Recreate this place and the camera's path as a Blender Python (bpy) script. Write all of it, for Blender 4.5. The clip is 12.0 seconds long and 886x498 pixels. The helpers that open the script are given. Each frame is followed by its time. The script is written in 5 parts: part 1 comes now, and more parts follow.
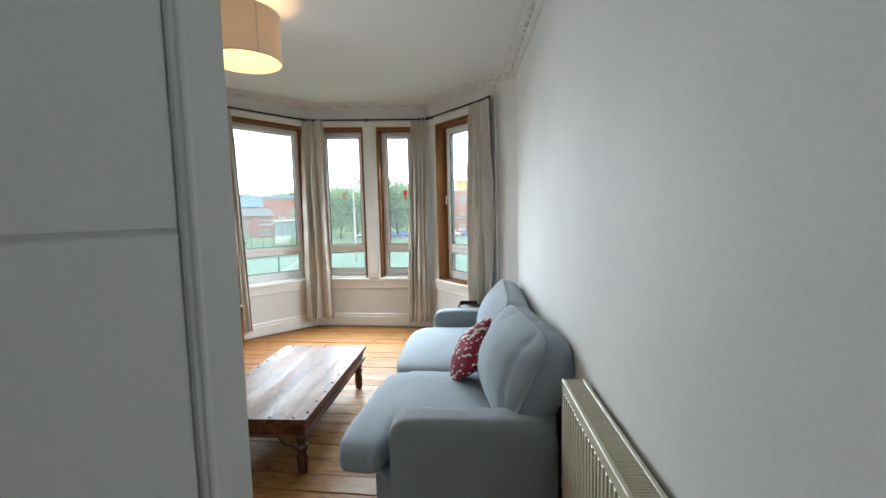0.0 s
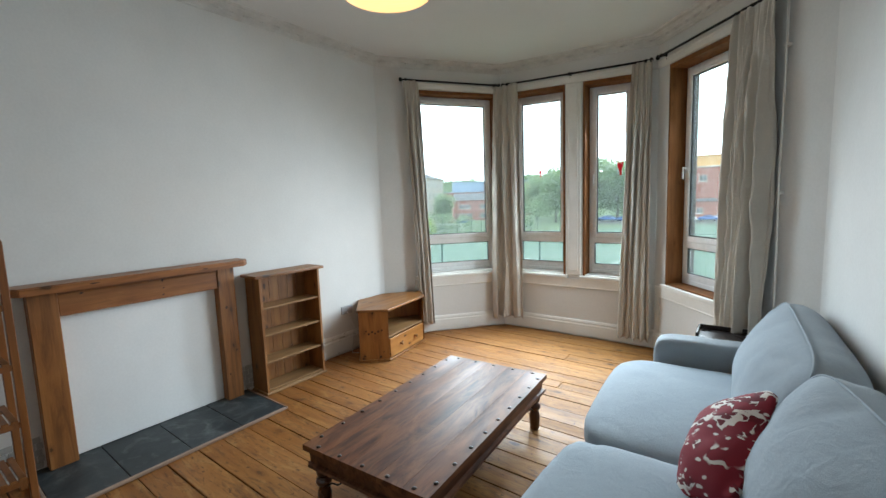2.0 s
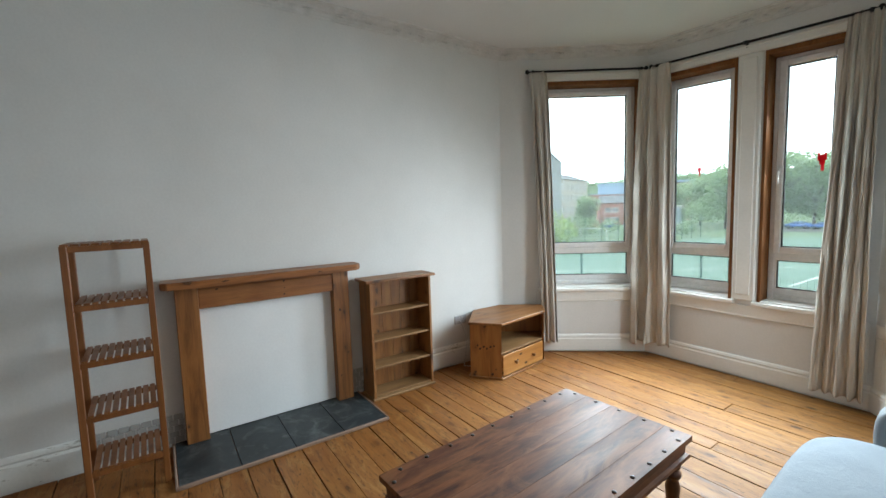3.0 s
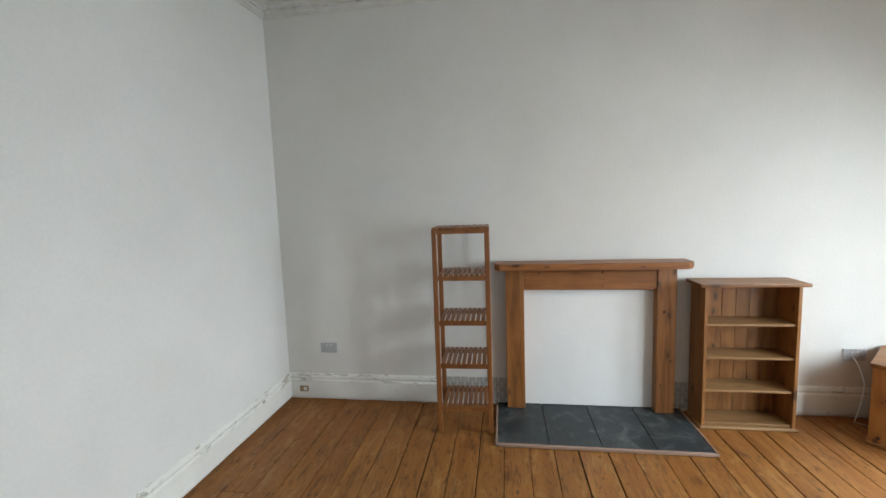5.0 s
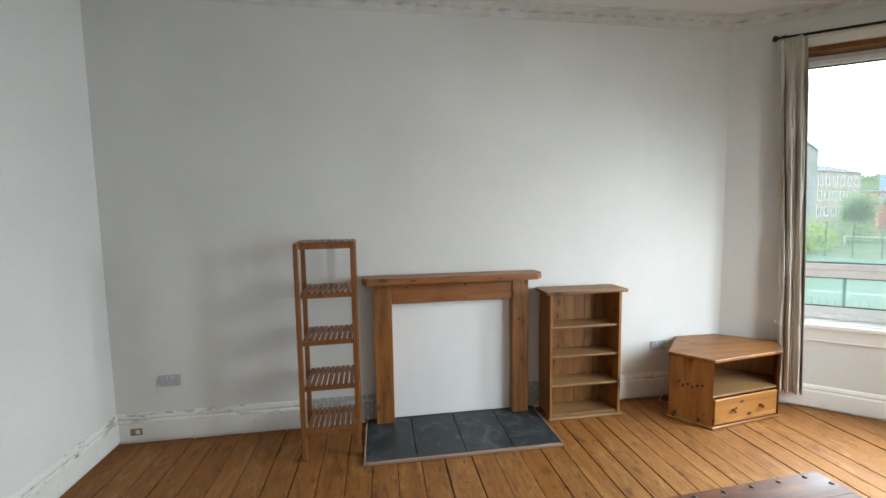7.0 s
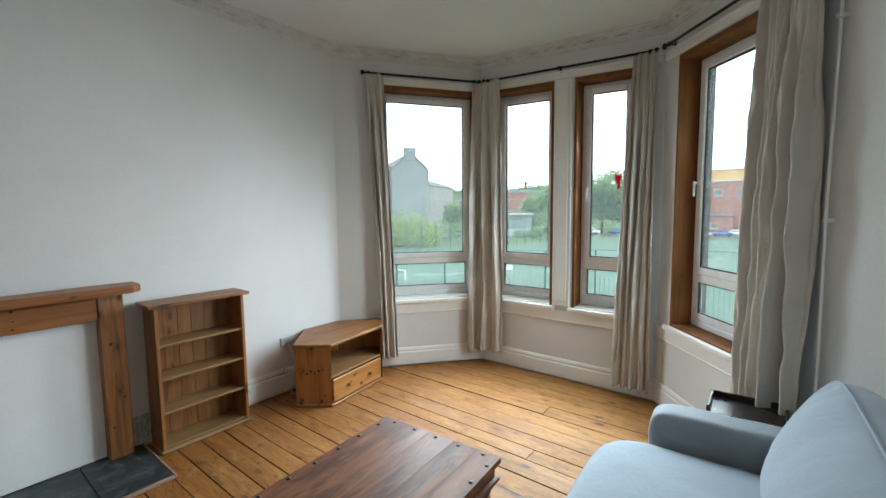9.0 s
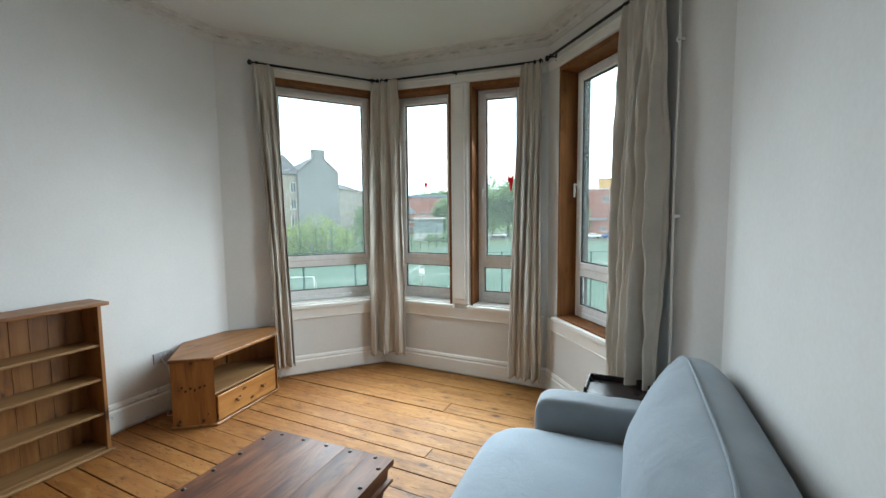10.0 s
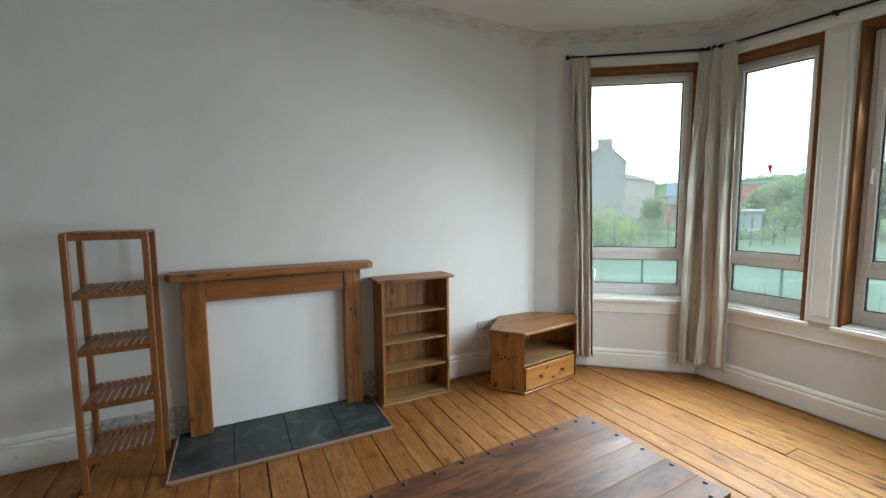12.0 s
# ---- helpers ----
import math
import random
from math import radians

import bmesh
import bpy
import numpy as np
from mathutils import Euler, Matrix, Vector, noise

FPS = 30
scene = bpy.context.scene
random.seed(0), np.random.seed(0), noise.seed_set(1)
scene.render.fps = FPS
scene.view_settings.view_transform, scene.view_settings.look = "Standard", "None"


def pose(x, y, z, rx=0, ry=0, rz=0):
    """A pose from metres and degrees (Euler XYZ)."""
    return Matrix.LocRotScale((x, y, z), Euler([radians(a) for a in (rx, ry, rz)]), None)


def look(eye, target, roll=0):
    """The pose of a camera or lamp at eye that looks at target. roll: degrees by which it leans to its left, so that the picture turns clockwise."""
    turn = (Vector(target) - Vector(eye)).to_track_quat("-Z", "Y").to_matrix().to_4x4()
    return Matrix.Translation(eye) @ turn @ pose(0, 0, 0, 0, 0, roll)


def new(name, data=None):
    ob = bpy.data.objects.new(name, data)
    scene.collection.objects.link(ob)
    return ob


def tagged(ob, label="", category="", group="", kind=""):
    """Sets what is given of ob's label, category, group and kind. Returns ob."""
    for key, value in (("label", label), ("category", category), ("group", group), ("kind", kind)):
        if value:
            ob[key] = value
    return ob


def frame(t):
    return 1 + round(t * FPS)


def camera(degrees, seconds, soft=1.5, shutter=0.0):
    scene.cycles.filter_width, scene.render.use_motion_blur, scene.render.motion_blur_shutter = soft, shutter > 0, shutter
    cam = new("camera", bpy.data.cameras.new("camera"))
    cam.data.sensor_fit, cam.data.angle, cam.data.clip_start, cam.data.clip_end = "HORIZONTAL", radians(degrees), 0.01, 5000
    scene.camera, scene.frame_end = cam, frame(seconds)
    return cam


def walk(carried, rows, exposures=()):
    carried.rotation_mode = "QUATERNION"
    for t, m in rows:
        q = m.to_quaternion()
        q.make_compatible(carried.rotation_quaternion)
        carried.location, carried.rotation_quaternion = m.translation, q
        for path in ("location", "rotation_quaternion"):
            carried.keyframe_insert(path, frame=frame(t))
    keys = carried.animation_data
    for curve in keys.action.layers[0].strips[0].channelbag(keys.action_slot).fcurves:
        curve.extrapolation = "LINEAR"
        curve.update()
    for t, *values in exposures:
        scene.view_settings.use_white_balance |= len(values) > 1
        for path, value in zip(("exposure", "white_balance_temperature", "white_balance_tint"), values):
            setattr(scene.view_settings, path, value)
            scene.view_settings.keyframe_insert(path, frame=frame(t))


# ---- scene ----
cam = camera(93.5, 12.0)
PATH = [
    (0, (0.132, 0.105, 1.636), (-0.132, 2.08, 1.467), -1.4),
    (0.5, (0.062, 0.405, 1.634), (-0.261, 2.369, 1.439), -1.3),
    (1, (0.003, 0.688, 1.616), (-0.644, 2.568, 1.406), -1.6),
    (1.5, (-0.017, 0.971, 1.609), (-1.005, 2.7, 1.418), -1.9),
    (2, (-0.022, 1.218, 1.607), (-1.21, 2.812, 1.39), -2.0),
    (2.5, (-0.06, 1.484, 1.647), (-1.432, 2.926, 1.448), -1.9),
    (3, (-0.13, 1.627, 1.622), (-1.774, 2.751, 1.439), -1.8),
    (3.5, (-0.159, 1.752, 1.657), (-2.05, 2.373, 1.461), -2.0),
    (5.5, (-0.286, 1.675, 1.663), (-2.245, 1.331, 1.451), -1.9),
    (6, (-0.285, 1.691, 1.665), (-2.257, 1.425, 1.466), -1.6),
    (6.5, (-0.297, 1.706, 1.678), (-2.288, 1.679, 1.492), -1.3),
    (7, (-0.285, 1.751, 1.687), (-2.255, 2.051, 1.513), -0.9),
    (7.5, (-0.261, 1.827, 1.695), (-2.141, 2.487, 1.522), -0.7),
    (9.5, (-0.049, 2.157, 1.637), (-1.046, 3.883, 1.468), -0.6),
    (10, (-0.017, 2.186, 1.618), (-0.894, 3.977, 1.458), -0.6),
    (10.5, (-0.028, 2.164, 1.645), (-0.918, 3.947, 1.474), -0.3),
    (11, (-0.04, 2.163, 1.624), (-1.137, 3.826, 1.455), -0.6),
    (11.5, (-0.125, 2.104, 1.624), (-1.556, 3.49, 1.445), -0.6),
    (12, (-0.19, 2.033, 1.612), (-1.969, 2.927, 1.424), -0.5),
]
EXPOSURE = [(0, 0.51, 6450, 12.6), (1, 0.25, 6350, 11.1), (2, 0.17, 6350, 11.1), (3, 0.18, 6400, 11.1), (3.7, 0.25, 6450, 11.6), (5.3, 0.56, 6700, 13.6), (6.5, 0.56, 6700, 13.6), (7.5, 0.30, 6500, 12.1), (9.4, 0.02, 6350, 10.6), (10.5, -0.05, 6350, 10.6), (11.5, 0.02, 6450, 11.1), (12, 0.05, 6500, 11.6)]
walk(cam, [(t, look(eye, target, roll)) for t, eye, target, roll in PATH], EXPOSURE)

# ---- world and light ----
world = bpy.data.worlds.new("overcast_sky")
scene.world = world
world.use_nodes = True
wn, wl = world.node_tree.nodes, world.node_tree.links
sky = wn.new("ShaderNodeTexSky")
sky.sky_type, sky.sun_disc = "NISHITA", False
sky.sun_elevation, sky.sun_rotation = radians(57), radians(198)
sky.dust_density, sky.air_density = 4.0, 1.0
cloud = wn.new("ShaderNodeMix")
cloud.data_type = "RGBA"
cloud.inputs[0].default_value = 0.82
cloud.inputs[7].default_value = (30.0, 31.0, 32.5, 1)
wl.new(sky.outputs[0], cloud.inputs[6])
wl.new(cloud.outputs[2], wn["Background"].inputs["Color"])
wn["Background"].inputs["Strength"].default_value = 0.12
sun = new("sun", bpy.data.lights.new("sun", "SUN"))
sun.data.energy, sun.data.angle, sun.data.color = 1.3, radians(20), (1.0, 0.96, 0.9)
sun.matrix_world = look((-8, -25, 40), (0, 0, 0))



def window_light(a, b, s0, s1, watts):
    """Daylight entering through one window of the bay: an area lamp that fills its opening."""
    a, b = Vector((*a, 0)), Vector((*b, 0))
    u = (b - a).normalized()
    out = Vector((-u.y, u.x, 0))
    for z in (1.06, 1.52, 1.98, 2.44):
        c = a + u * (s0 + s1) / 2 + out * 0.005 + Vector((0, 0, z))
        lamp = new("window_daylight", bpy.data.lights.new("window_daylight", "AREA"))
        lamp.data.shape, lamp.data.size, lamp.data.size_y = "RECTANGLE", s1 - s0 - 0.18, 0.40
        lamp.data.energy, lamp.data.color = watts * (s1 - s0) / 4, (0.765, 0.918, 1.0)
        lamp.data.spread = radians(122)
        lamp.matrix_world = look(c, c - out - Vector((0, 0, 0.31 + 0.33 * (z - 1.06))))


DAY = 36.0
window_light((-3.6, 4.80), (-2.6, 5.98), 0.56, 1.36, DAY * 0.90)
window_light((-2.6, 5.98), (-0.82, 5.98), 0.30, 0.83, DAY * 1.85)
window_light((-2.6, 5.98), (-0.82, 5.98), 1.02, 1.46, DAY * 1.7)
window_light((-0.82, 5.98), (0.335, 4.615), 0.19, 0.97, DAY * 0.78)
# the bulb in the ceiling lamp's shade
bulb_light = new("bulb_light", bpy.data.lights.new("bulb_light", "POINT"))
bulb_light.data.energy, bulb_light.data.color, bulb_light.data.shadow_soft_size = 5.4, (1.0, 0.61, 0.29), 0.05
bulb_light.location = (-1.64, 2.965, 2.87)


# ---- materials ----
def tree(name, rough=0.5, metal=0.0):
    m = bpy.data.materials.new(name)
    m.use_nodes = True
    n, l = m.node_tree.nodes, m.node_tree.links
    p = n["Principled BSDF"]
    p.inputs["Roughness"].default_value, p.inputs["Metallic"].default_value = rough, metal
    return m, n, l, p


def coords(n, l, scale=(1, 1, 1), shift=0.0, space="Object"):
    """Texture coordinates at real size, shifted from object to object."""
    tc, mp = n.new("ShaderNodeTexCoord"), n.new("ShaderNodeMapping")
    mp.inputs["Scale"].default_value = scale
    l.new(tc.outputs[space], mp.inputs["Vector"])
    if shift:
        oi, mu = n.new("ShaderNodeObjectInfo"), n.new("ShaderNodeMath")
        mu.operation = "MULTIPLY"
        mu.inputs[1].default_value = shift
        l.new(oi.outputs["Random"], mu.inputs[0])
        l.new(mu.outputs[0], mp.inputs["Location"])
    return mp.outputs[0]


def noise_tex(n, l, vec, scale, detail=4.0, rough=0.55, distort=0.0):
    t = n.new("ShaderNodeTexNoise")
    t.inputs["Scale"].default_value, t.inputs["Detail"].default_value = scale, detail
    t.inputs["Roughness"].default_value, t.inputs["Distortion"].default_value = rough, distort
    l.new(vec, t.inputs["Vector"])
    return t.outputs["Fac"]


def ramp(n, l, fac, stops):
    r = n.new("ShaderNodeValToRGB")
    e = r.color_ramp.elements
    while len(e) < len(stops):
        e.new(0.5)
    for el, (p, c) in zip(e, stops):
        el.position, el.color = p, (*c, 1) if len(c) == 3 else c
    l.new(fac, r.inputs[0])
    return r.outputs[0]


def mix(n, l, fac, a, b, mode="MIX"):
    m = n.new("ShaderNodeMix")
    m.data_type, m.blend_type = "RGBA", mode
    for sock, v in ((m.inputs[0], fac), (m.inputs[6], a), (m.inputs[7], b)):
        if isinstance(v, (int, float)):
            sock.default_value = v
        elif isinstance(v, tuple):
            sock.default_value = (*v, 1)
        else:
            l.new(v, sock)
    return m.outputs[2]


def bump(n, l, p, height, strength, distance=0.01):
    b = n.new("ShaderNodeBump")
    b.inputs["Strength"].default_value, b.inputs["Distance"].default_value = strength, distance
    l.new(height, b.inputs["Height"])
    l.new(b.outputs[0], p.inputs["Normal"])


def painted(name, a, b, rough=0.6, scale=1.2, fine=60.0, relief=0.15, space="Object"):
    """Paint or plaster with broad unevenness and a fine grain."""
    m, n, l, p = tree(name, rough)
    v = coords(n, l, space=space)
    c1 = ramp(n, l, noise_tex(n, l, v, scale, 5, 0.6), [(0.3, a), (0.7, b)])
    f = noise_tex(n, l, v, fine, 3)
    l.new(mix(n, l, 0.12, c1, ramp(n, l, f, [(0.35, tuple(x * 0.8 for x in a)), (0.65, b)])), p.inputs["Base Color"])
    bump(n, l, p, f, relief, 0.004)
    return m


def wood(name, pale, mid, dark, axis=0, rough=0.45, knots=0.6, grain=14.0, vary=0.5, relief=0.2, spec=0.5, shift=37.0, along=0.07):
    """Grained timber; the grain runs along the object's own axis 0, 1 or 2."""
    m, n, l, p = tree(name, rough)
    sc = [1.0, 1.0, 1.0]
    sc[axis] = along
    v = coords(n, l, tuple(sc), shift)
    g = noise_tex(n, l, v, grain, 6, 0.65, 1.2)
    fine = noise_tex(n, l, v, grain * 9, 3, 0.6)
    col = ramp(n, l, g, [(0.30, dark), (0.48, mid), (0.70, pale)])
    col = mix(n, l, 0.22, col, ramp(n, l, fine, [(0.3, dark), (0.7, pale)]))
    oi = n.new("ShaderNodeObjectInfo")
    col = mix(n, l, vary, col, ramp(n, l, oi.outputs["Random"], [(0.0, tuple(0.72 * x for x in mid)), (0.5, mid), (1.0, pale)]), "MIX") if vary else col
    if knots:
        sk = [11.0, 11.0, 11.0]
        sk[axis] = 5.0
        vo = n.new("ShaderNodeTexVoronoi")
        vo.inputs["Scale"].default_value = 1.0
        l.new(coords(n, l, tuple(sk), 23.0), vo.inputs["Vector"])
        sep, wob, div = n.new("ShaderNodeSeparateColor"), n.new("ShaderNodeMath"), n.new("ShaderNodeMath")
        l.new(vo.outputs["Color"], sep.inputs[0])
        wob.operation, div.operation = "ADD", "DIVIDE"
        size = ramp(n, l, sep.outputs[0], [(0.0, (0.02,) * 3), (0.45 if knots < 0.8 else 0.2, (0.05,) * 3), (0.75 if knots < 0.8 else 0.5, (0.55,) * 3), (1.0, (1.0,) * 3)])
        rag = ramp(n, l, noise_tex(n, l, coords(n, l, (1, 1, 1), 5.0), 70.0, 3), [(0.2, (0, 0, 0)), (0.8, (0.10,) * 3)])
        l.new(vo.outputs["Distance"], wob.inputs[0])
        l.new(rag, wob.inputs[1])
        l.new(wob.outputs[0], div.inputs[0])
        l.new(size, div.inputs[1])
        ring = ramp(n, l, div.outputs[0], [(0.30, (0.5 * knots,) * 3), (0.62, (0, 0, 0))])
        col = mix(n, l, ring, col, dark)
        kf = ramp(n, l, div.outputs[0], [(0.21, (knots,) * 3), (0.29, (0, 0, 0))])
        col = mix(n, l, kf, col, tuple(0.35 * x for x in dark))
    l.new(col, p.inputs["Base Color"])
    p.inputs["Specular IOR Level"].default_value = spec
    rr = ramp(n, l, noise_tex(n, l, v, 5.0, 3), [(0.3, (rough * 0.75,) * 3), (0.7, (min(1, rough * 1.25),) * 3)])
    l.new(rr, p.inputs["Roughness"])
    bump(n, l, p, fine, relief, 0.002)
    return m


def cloth(name, a, b, rough=0.9, weave=420.0, relief=0.25, space="Object"):
    m, n, l, p = tree(name, rough)
    v = coords(n, l, space=space)
    c = ramp(n, l, noise_tex(n, l, v, 2.5, 5, 0.6), [(0.3, a), (0.7, b)])
    w = noise_tex(n, l, v, weave, 2)
    l.new(mix(n, l, 0.2, c, ramp(n, l, w, [(0.35, tuple(0.7 * x for x in a)), (0.65, tuple(min(1, 1.15 * x) for x in b))])), p.inputs["Base Color"])
    p.inputs["Sheen Weight"].default_value = 0.15
    cr = noise_tex(n, l, v, 11.0, 5, 0.62, 1.4)
    h = mix(n, l, 0.8, w, cr)
    bump(n, l, p, h, relief, 0.01)
    return m


def plain(name, c, rough=0.4, metal=0.0, spec=0.5):
    m, n, l, p = tree(name, rough, metal)
    v = coords(n, l)
    f = noise_tex(n, l, v, 25.0, 4)
    l.new(ramp(n, l, f, [(0.3, tuple(0.93 * x for x in c)), (0.7, tuple(min(1, 1.04 * x) for x in c))]), p.inputs["Base Color"])
    p.inputs["Specular IOR Level"].default_value = spec
    l.new(ramp(n, l, noise_tex(n, l, v, 8.0, 3), [(0.3, (rough * 0.8,) * 3), (0.7, (min(1, rough * 1.2),) * 3)]), p.inputs["Roughness"])
    return m


WALL = painted("wall_paint", (0.61, 0.598, 0.572), (0.715, 0.703, 0.678), 0.72, 0.9, 60, 0.035)
CEIL = painted("ceiling_paint", (0.68, 0.68, 0.67), (0.73, 0.73, 0.72), 0.85, 0.8, 70, 0.1)
PLASTER = painted("cornice_plaster", (0.54, 0.53, 0.505), (0.69, 0.68, 0.655), 0.85, 7.0, 40, 0.35)
GLOSS = painted("gloss_white_woodwork", (0.73, 0.71, 0.66), (0.81, 0.79, 0.75), 0.38, 3.0, 50, 0.12)
CHIPPED = painted("chipped_white_woodwork", (0.66, 0.65, 0.61), (0.75, 0.74, 0.70), 0.4, 3.0, 50, 0.12)
cn, cl = CHIPPED.node_tree.nodes, CHIPPED.node_tree.links
cp = cn["Principled BSDF"]
base_link = cp.inputs["Base Color"].links[0].from_socket
chips = ramp(cn, cl, noise_tex(cn, cl, coords(cn, cl, (1, 1, 3.5)), 7.0, 8, 0.75, 0.6), [(0.625, (0, 0, 0)), (0.65, (0.85, 0.85, 0.85))])
flaked = mix(cn, cl, chips, base_link, (0.20, 0.15, 0.10))
xyz = cn.new("ShaderNodeSeparateXYZ")
cl.new(coords(cn, cl), xyz.inputs[0])
edge = ramp(cn, cl, xyz.outputs["Z"], [(0.150, (0, 0, 0)), (0.175, (1, 1, 1))])
flakes = ramp(cn, cl, noise_tex(cn, cl, coords(cn, cl, (1, 1, 4)), 5.0, 8, 0.78, 0.5), [(0.55, (0, 0, 0)), (0.58, (0.75, 0.75, 0.75))])
cl.new(mix(cn, cl, mix(cn, cl, 1.0, flakes, edge, "MULTIPLY"), flaked, (0.30, 0.27, 0.22)), cp.inputs["Base Color"])
DOORP = painted("door_paint", (0.75, 0.755, 0.73), (0.80, 0.80, 0.775), 0.5, 2.0, 60, 0.12)
BOARD = wood("varnished_floorboard", (0.41, 0.20, 0.056), (0.29, 0.127, 0.031), (0.12, 0.046, 0.012), 0, 0.54, 0.95, 13, 0.25, 0.25, 0.30)
bn, bl = BOARD.node_tree.nodes, BOARD.node_tree.links
bp = bn["Principled BSDF"]
varnish = bp.inputs["Base Color"].links[0].from_socket
worn = ramp(bn, bl, noise_tex(bn, bl, coords(bn, bl, (0.5, 1.6, 1), 61.0), 3.6, 9, 0.72, 0.9), [(0.46, (0, 0, 0)), (0.64, (0.62,) * 3)])
varnish = mix(bn, bl, worn, varnish, (0.18, 0.078, 0.020))
place = bn.new("ShaderNodeNewGeometry")
px = bn.new("ShaderNodeSeparateXYZ")
bl.new(place.outputs["Position"], px.inputs[0])
ragged = bn.new("ShaderNodeMath")
ragged.operation = "MULTIPLY_ADD"
ragged.inputs[1].default_value = 1.6
bl.new(noise_tex(bn, bl, coords(bn, bl, (0.8, 1.5, 1), 41.0), 2.6, 6, 0.65), ragged.inputs[0])
bl.new(px.outputs["X"], ragged.inputs[2])
# redder, darker tint towards the hearth side, with a ragged edge
side = ramp(bn, bl, ragged.outputs[0], [(0.0, (0.72,) * 3), (1.0, (0, 0, 0))])
shift_x = bn.new("ShaderNodeMapRange")
shift_x.inputs["From Min"].default_value, shift_x.inputs["From Max"].default_value = -2.9, -0.6
bl.new(ragged.outputs[0], shift_x.inputs["Value"])
bl.new(shift_x.outputs[0], side.node.inputs[0])
varnish = mix(bn, bl, side, varnish, (0.235, 0.077, 0.017))
scuff = ramp(bn, bl, noise_tex(bn, bl, coords(bn, bl, (0.45, 3.2, 1), 17.0), 8.0, 10, 0.8, 1.6), [(0.52, (0, 0, 0)), (0.62, (0.7,) * 3)])
varnish = mix(bn, bl, scuff, varnish, (0.055, 0.026, 0.014))
bare = ramp(bn, bl, noise_tex(bn, bl, coords(bn, bl, (0.6, 2.0, 1), 29.0), 6.0, 9, 0.75, 0.9), [(0.53, (0, 0, 0)), (0.62, (0.38,) * 3)])
fleck = ramp(bn, bl, noise_tex(bn, bl, coords(bn, bl, (0.5, 1.3, 1), 53.0), 38.0, 4, 0.6, 0.4), [(0.62, (0, 0, 0)), (0.67, (0.75,) * 3)])
varnish = mix(bn, bl, fleck, varnish, (0.04, 0.018, 0.010))
bl.new(mix(bn, bl, bare, varnish, (0.42, 0.23, 0.080)), bp.inputs["Base Color"])
GAP = plain("dark_gap", (0.03, 0.02, 0.014), 0.95)
STAIN = wood("stained_window_timber", (0.26, 0.105, 0.034), (0.19, 0.073, 0.023), (0.10, 0.037, 0.013), 2, 0.7, 0.3, 12, 0.1, 0.2, 0.2)
UPVC = plain("white_window_frame", (0.84, 0.835, 0.825), 0.35)
GASKET = plain("black_gasket", (0.02, 0.02, 0.02), 0.6)
STONE = painted("weathered_sandstone", (0.035, 0.03, 0.026), (0.10, 0.083, 0.066), 0.95, 6, 40, 0.5)
IRON = plain("black_iron", (0.018, 0.018, 0.02), 0.42, 0.7)


def glass_mat():
    m, n, l, p = tree("window_glass")
    out = n["Material Output"]
    tr, gl, fr, mx = n.new("ShaderNodeBsdfTransparent"), n.new("ShaderNodeBsdfGlossy"), n.new("ShaderNodeLayerWeight"), n.new("ShaderNodeMixShader")
    tr.inputs[0].default_value = (0.90, 0.965, 0.95, 1)
    gl.inputs["Roughness"].default_value = 0.02
    pw = n.new("ShaderNodeMath")
    pw.operation = "POWER"
    pw.inputs[1].default_value = 4.0
    ad = n.new("ShaderNodeMath")
    ad.operation = "MULTIPLY_ADD"
    ad.inputs[1].default_value, ad.inputs[2].default_value = 0.4, 0.03
    l.new(fr.outputs["Facing"], pw.inputs[0])
    l.new(pw.outputs[0], ad.inputs[0])
    l.new(ad.outputs[0], mx.inputs[0])
    # pale bluish veil in the panes imitates glare and haze over the view
    veil, veiled = n.new("ShaderNodeBsdfTranslucent"), n.new("ShaderNodeMixShader")
    veil.inputs[0].default_value = (0.82, 0.93, 1.0, 1)
    l.new(ramp(n, l, noise_tex(n, l, coords(n, l), 3.0, 4), [(0.3, (0.050, 0.050, 0.050)), (0.7, (0.060, 0.060, 0.060))]), veiled.inputs[0])
    l.new(tr.outputs[0], veiled.inputs[1])
    l.new(veil.outputs[0], veiled.inputs[2])
    l.new(veiled.outputs[0], mx.inputs[1])
    l.new(gl.outputs[0], mx.inputs[2])
    l.new(mx.outputs[0], out.inputs["Surface"])
    return m


GLASS = glass_mat()


# ---- mesh helpers ----
def part(name, bm, material, parent=None, label="", smooth=False, m=None):
    """Link a bmesh as one mesh object, under a thing where one is given."""
    me = bpy.data.meshes.new(name)
    bmesh.ops.recalc_face_normals(bm, faces=bm.faces)
    bm.to_mesh(me)
    bm.free()
    for mt in material if isinstance(material, (list, tuple)) else [material]:
        me.materials.append(mt)
    if smooth:
        me.polygons.foreach_set("use_smooth", [True] * len(me.polygons))
    ob = new(name, me)
    ob.parent = parent
    if m is not None:
        ob.matrix_basis = m
    return tagged(ob, label)


def empty(name, m, label, category, group="", kind=""):
    ob = new(name)
    ob.empty_display_size = 0.1
    ob.matrix_basis = m
    return tagged(ob, label, category, group, kind)


def box(bm, x0, y0, z0, x1, y1, z1, bevel=0.0, m=None, seg=1):
    """A box between two corners, with rounded edges, added to bm."""
    b = bmesh.new()
    bmesh.ops.create_cube(b, size=1.0)
    for v in b.verts:
        v.co = Vector(((x0 + x1) / 2 + v.co.x * (x1 - x0), (y0 + y1) / 2 + v.co.y * (y1 - y0), (z0 + z1) / 2 + v.co.z * (z1 - z0)))
    if bevel:
        bmesh.ops.bevel(b, geom=b.edges[:], offset=bevel, segments=seg, affect="EDGES", profile=0.6)
    join(bm, b, m)
    return bm


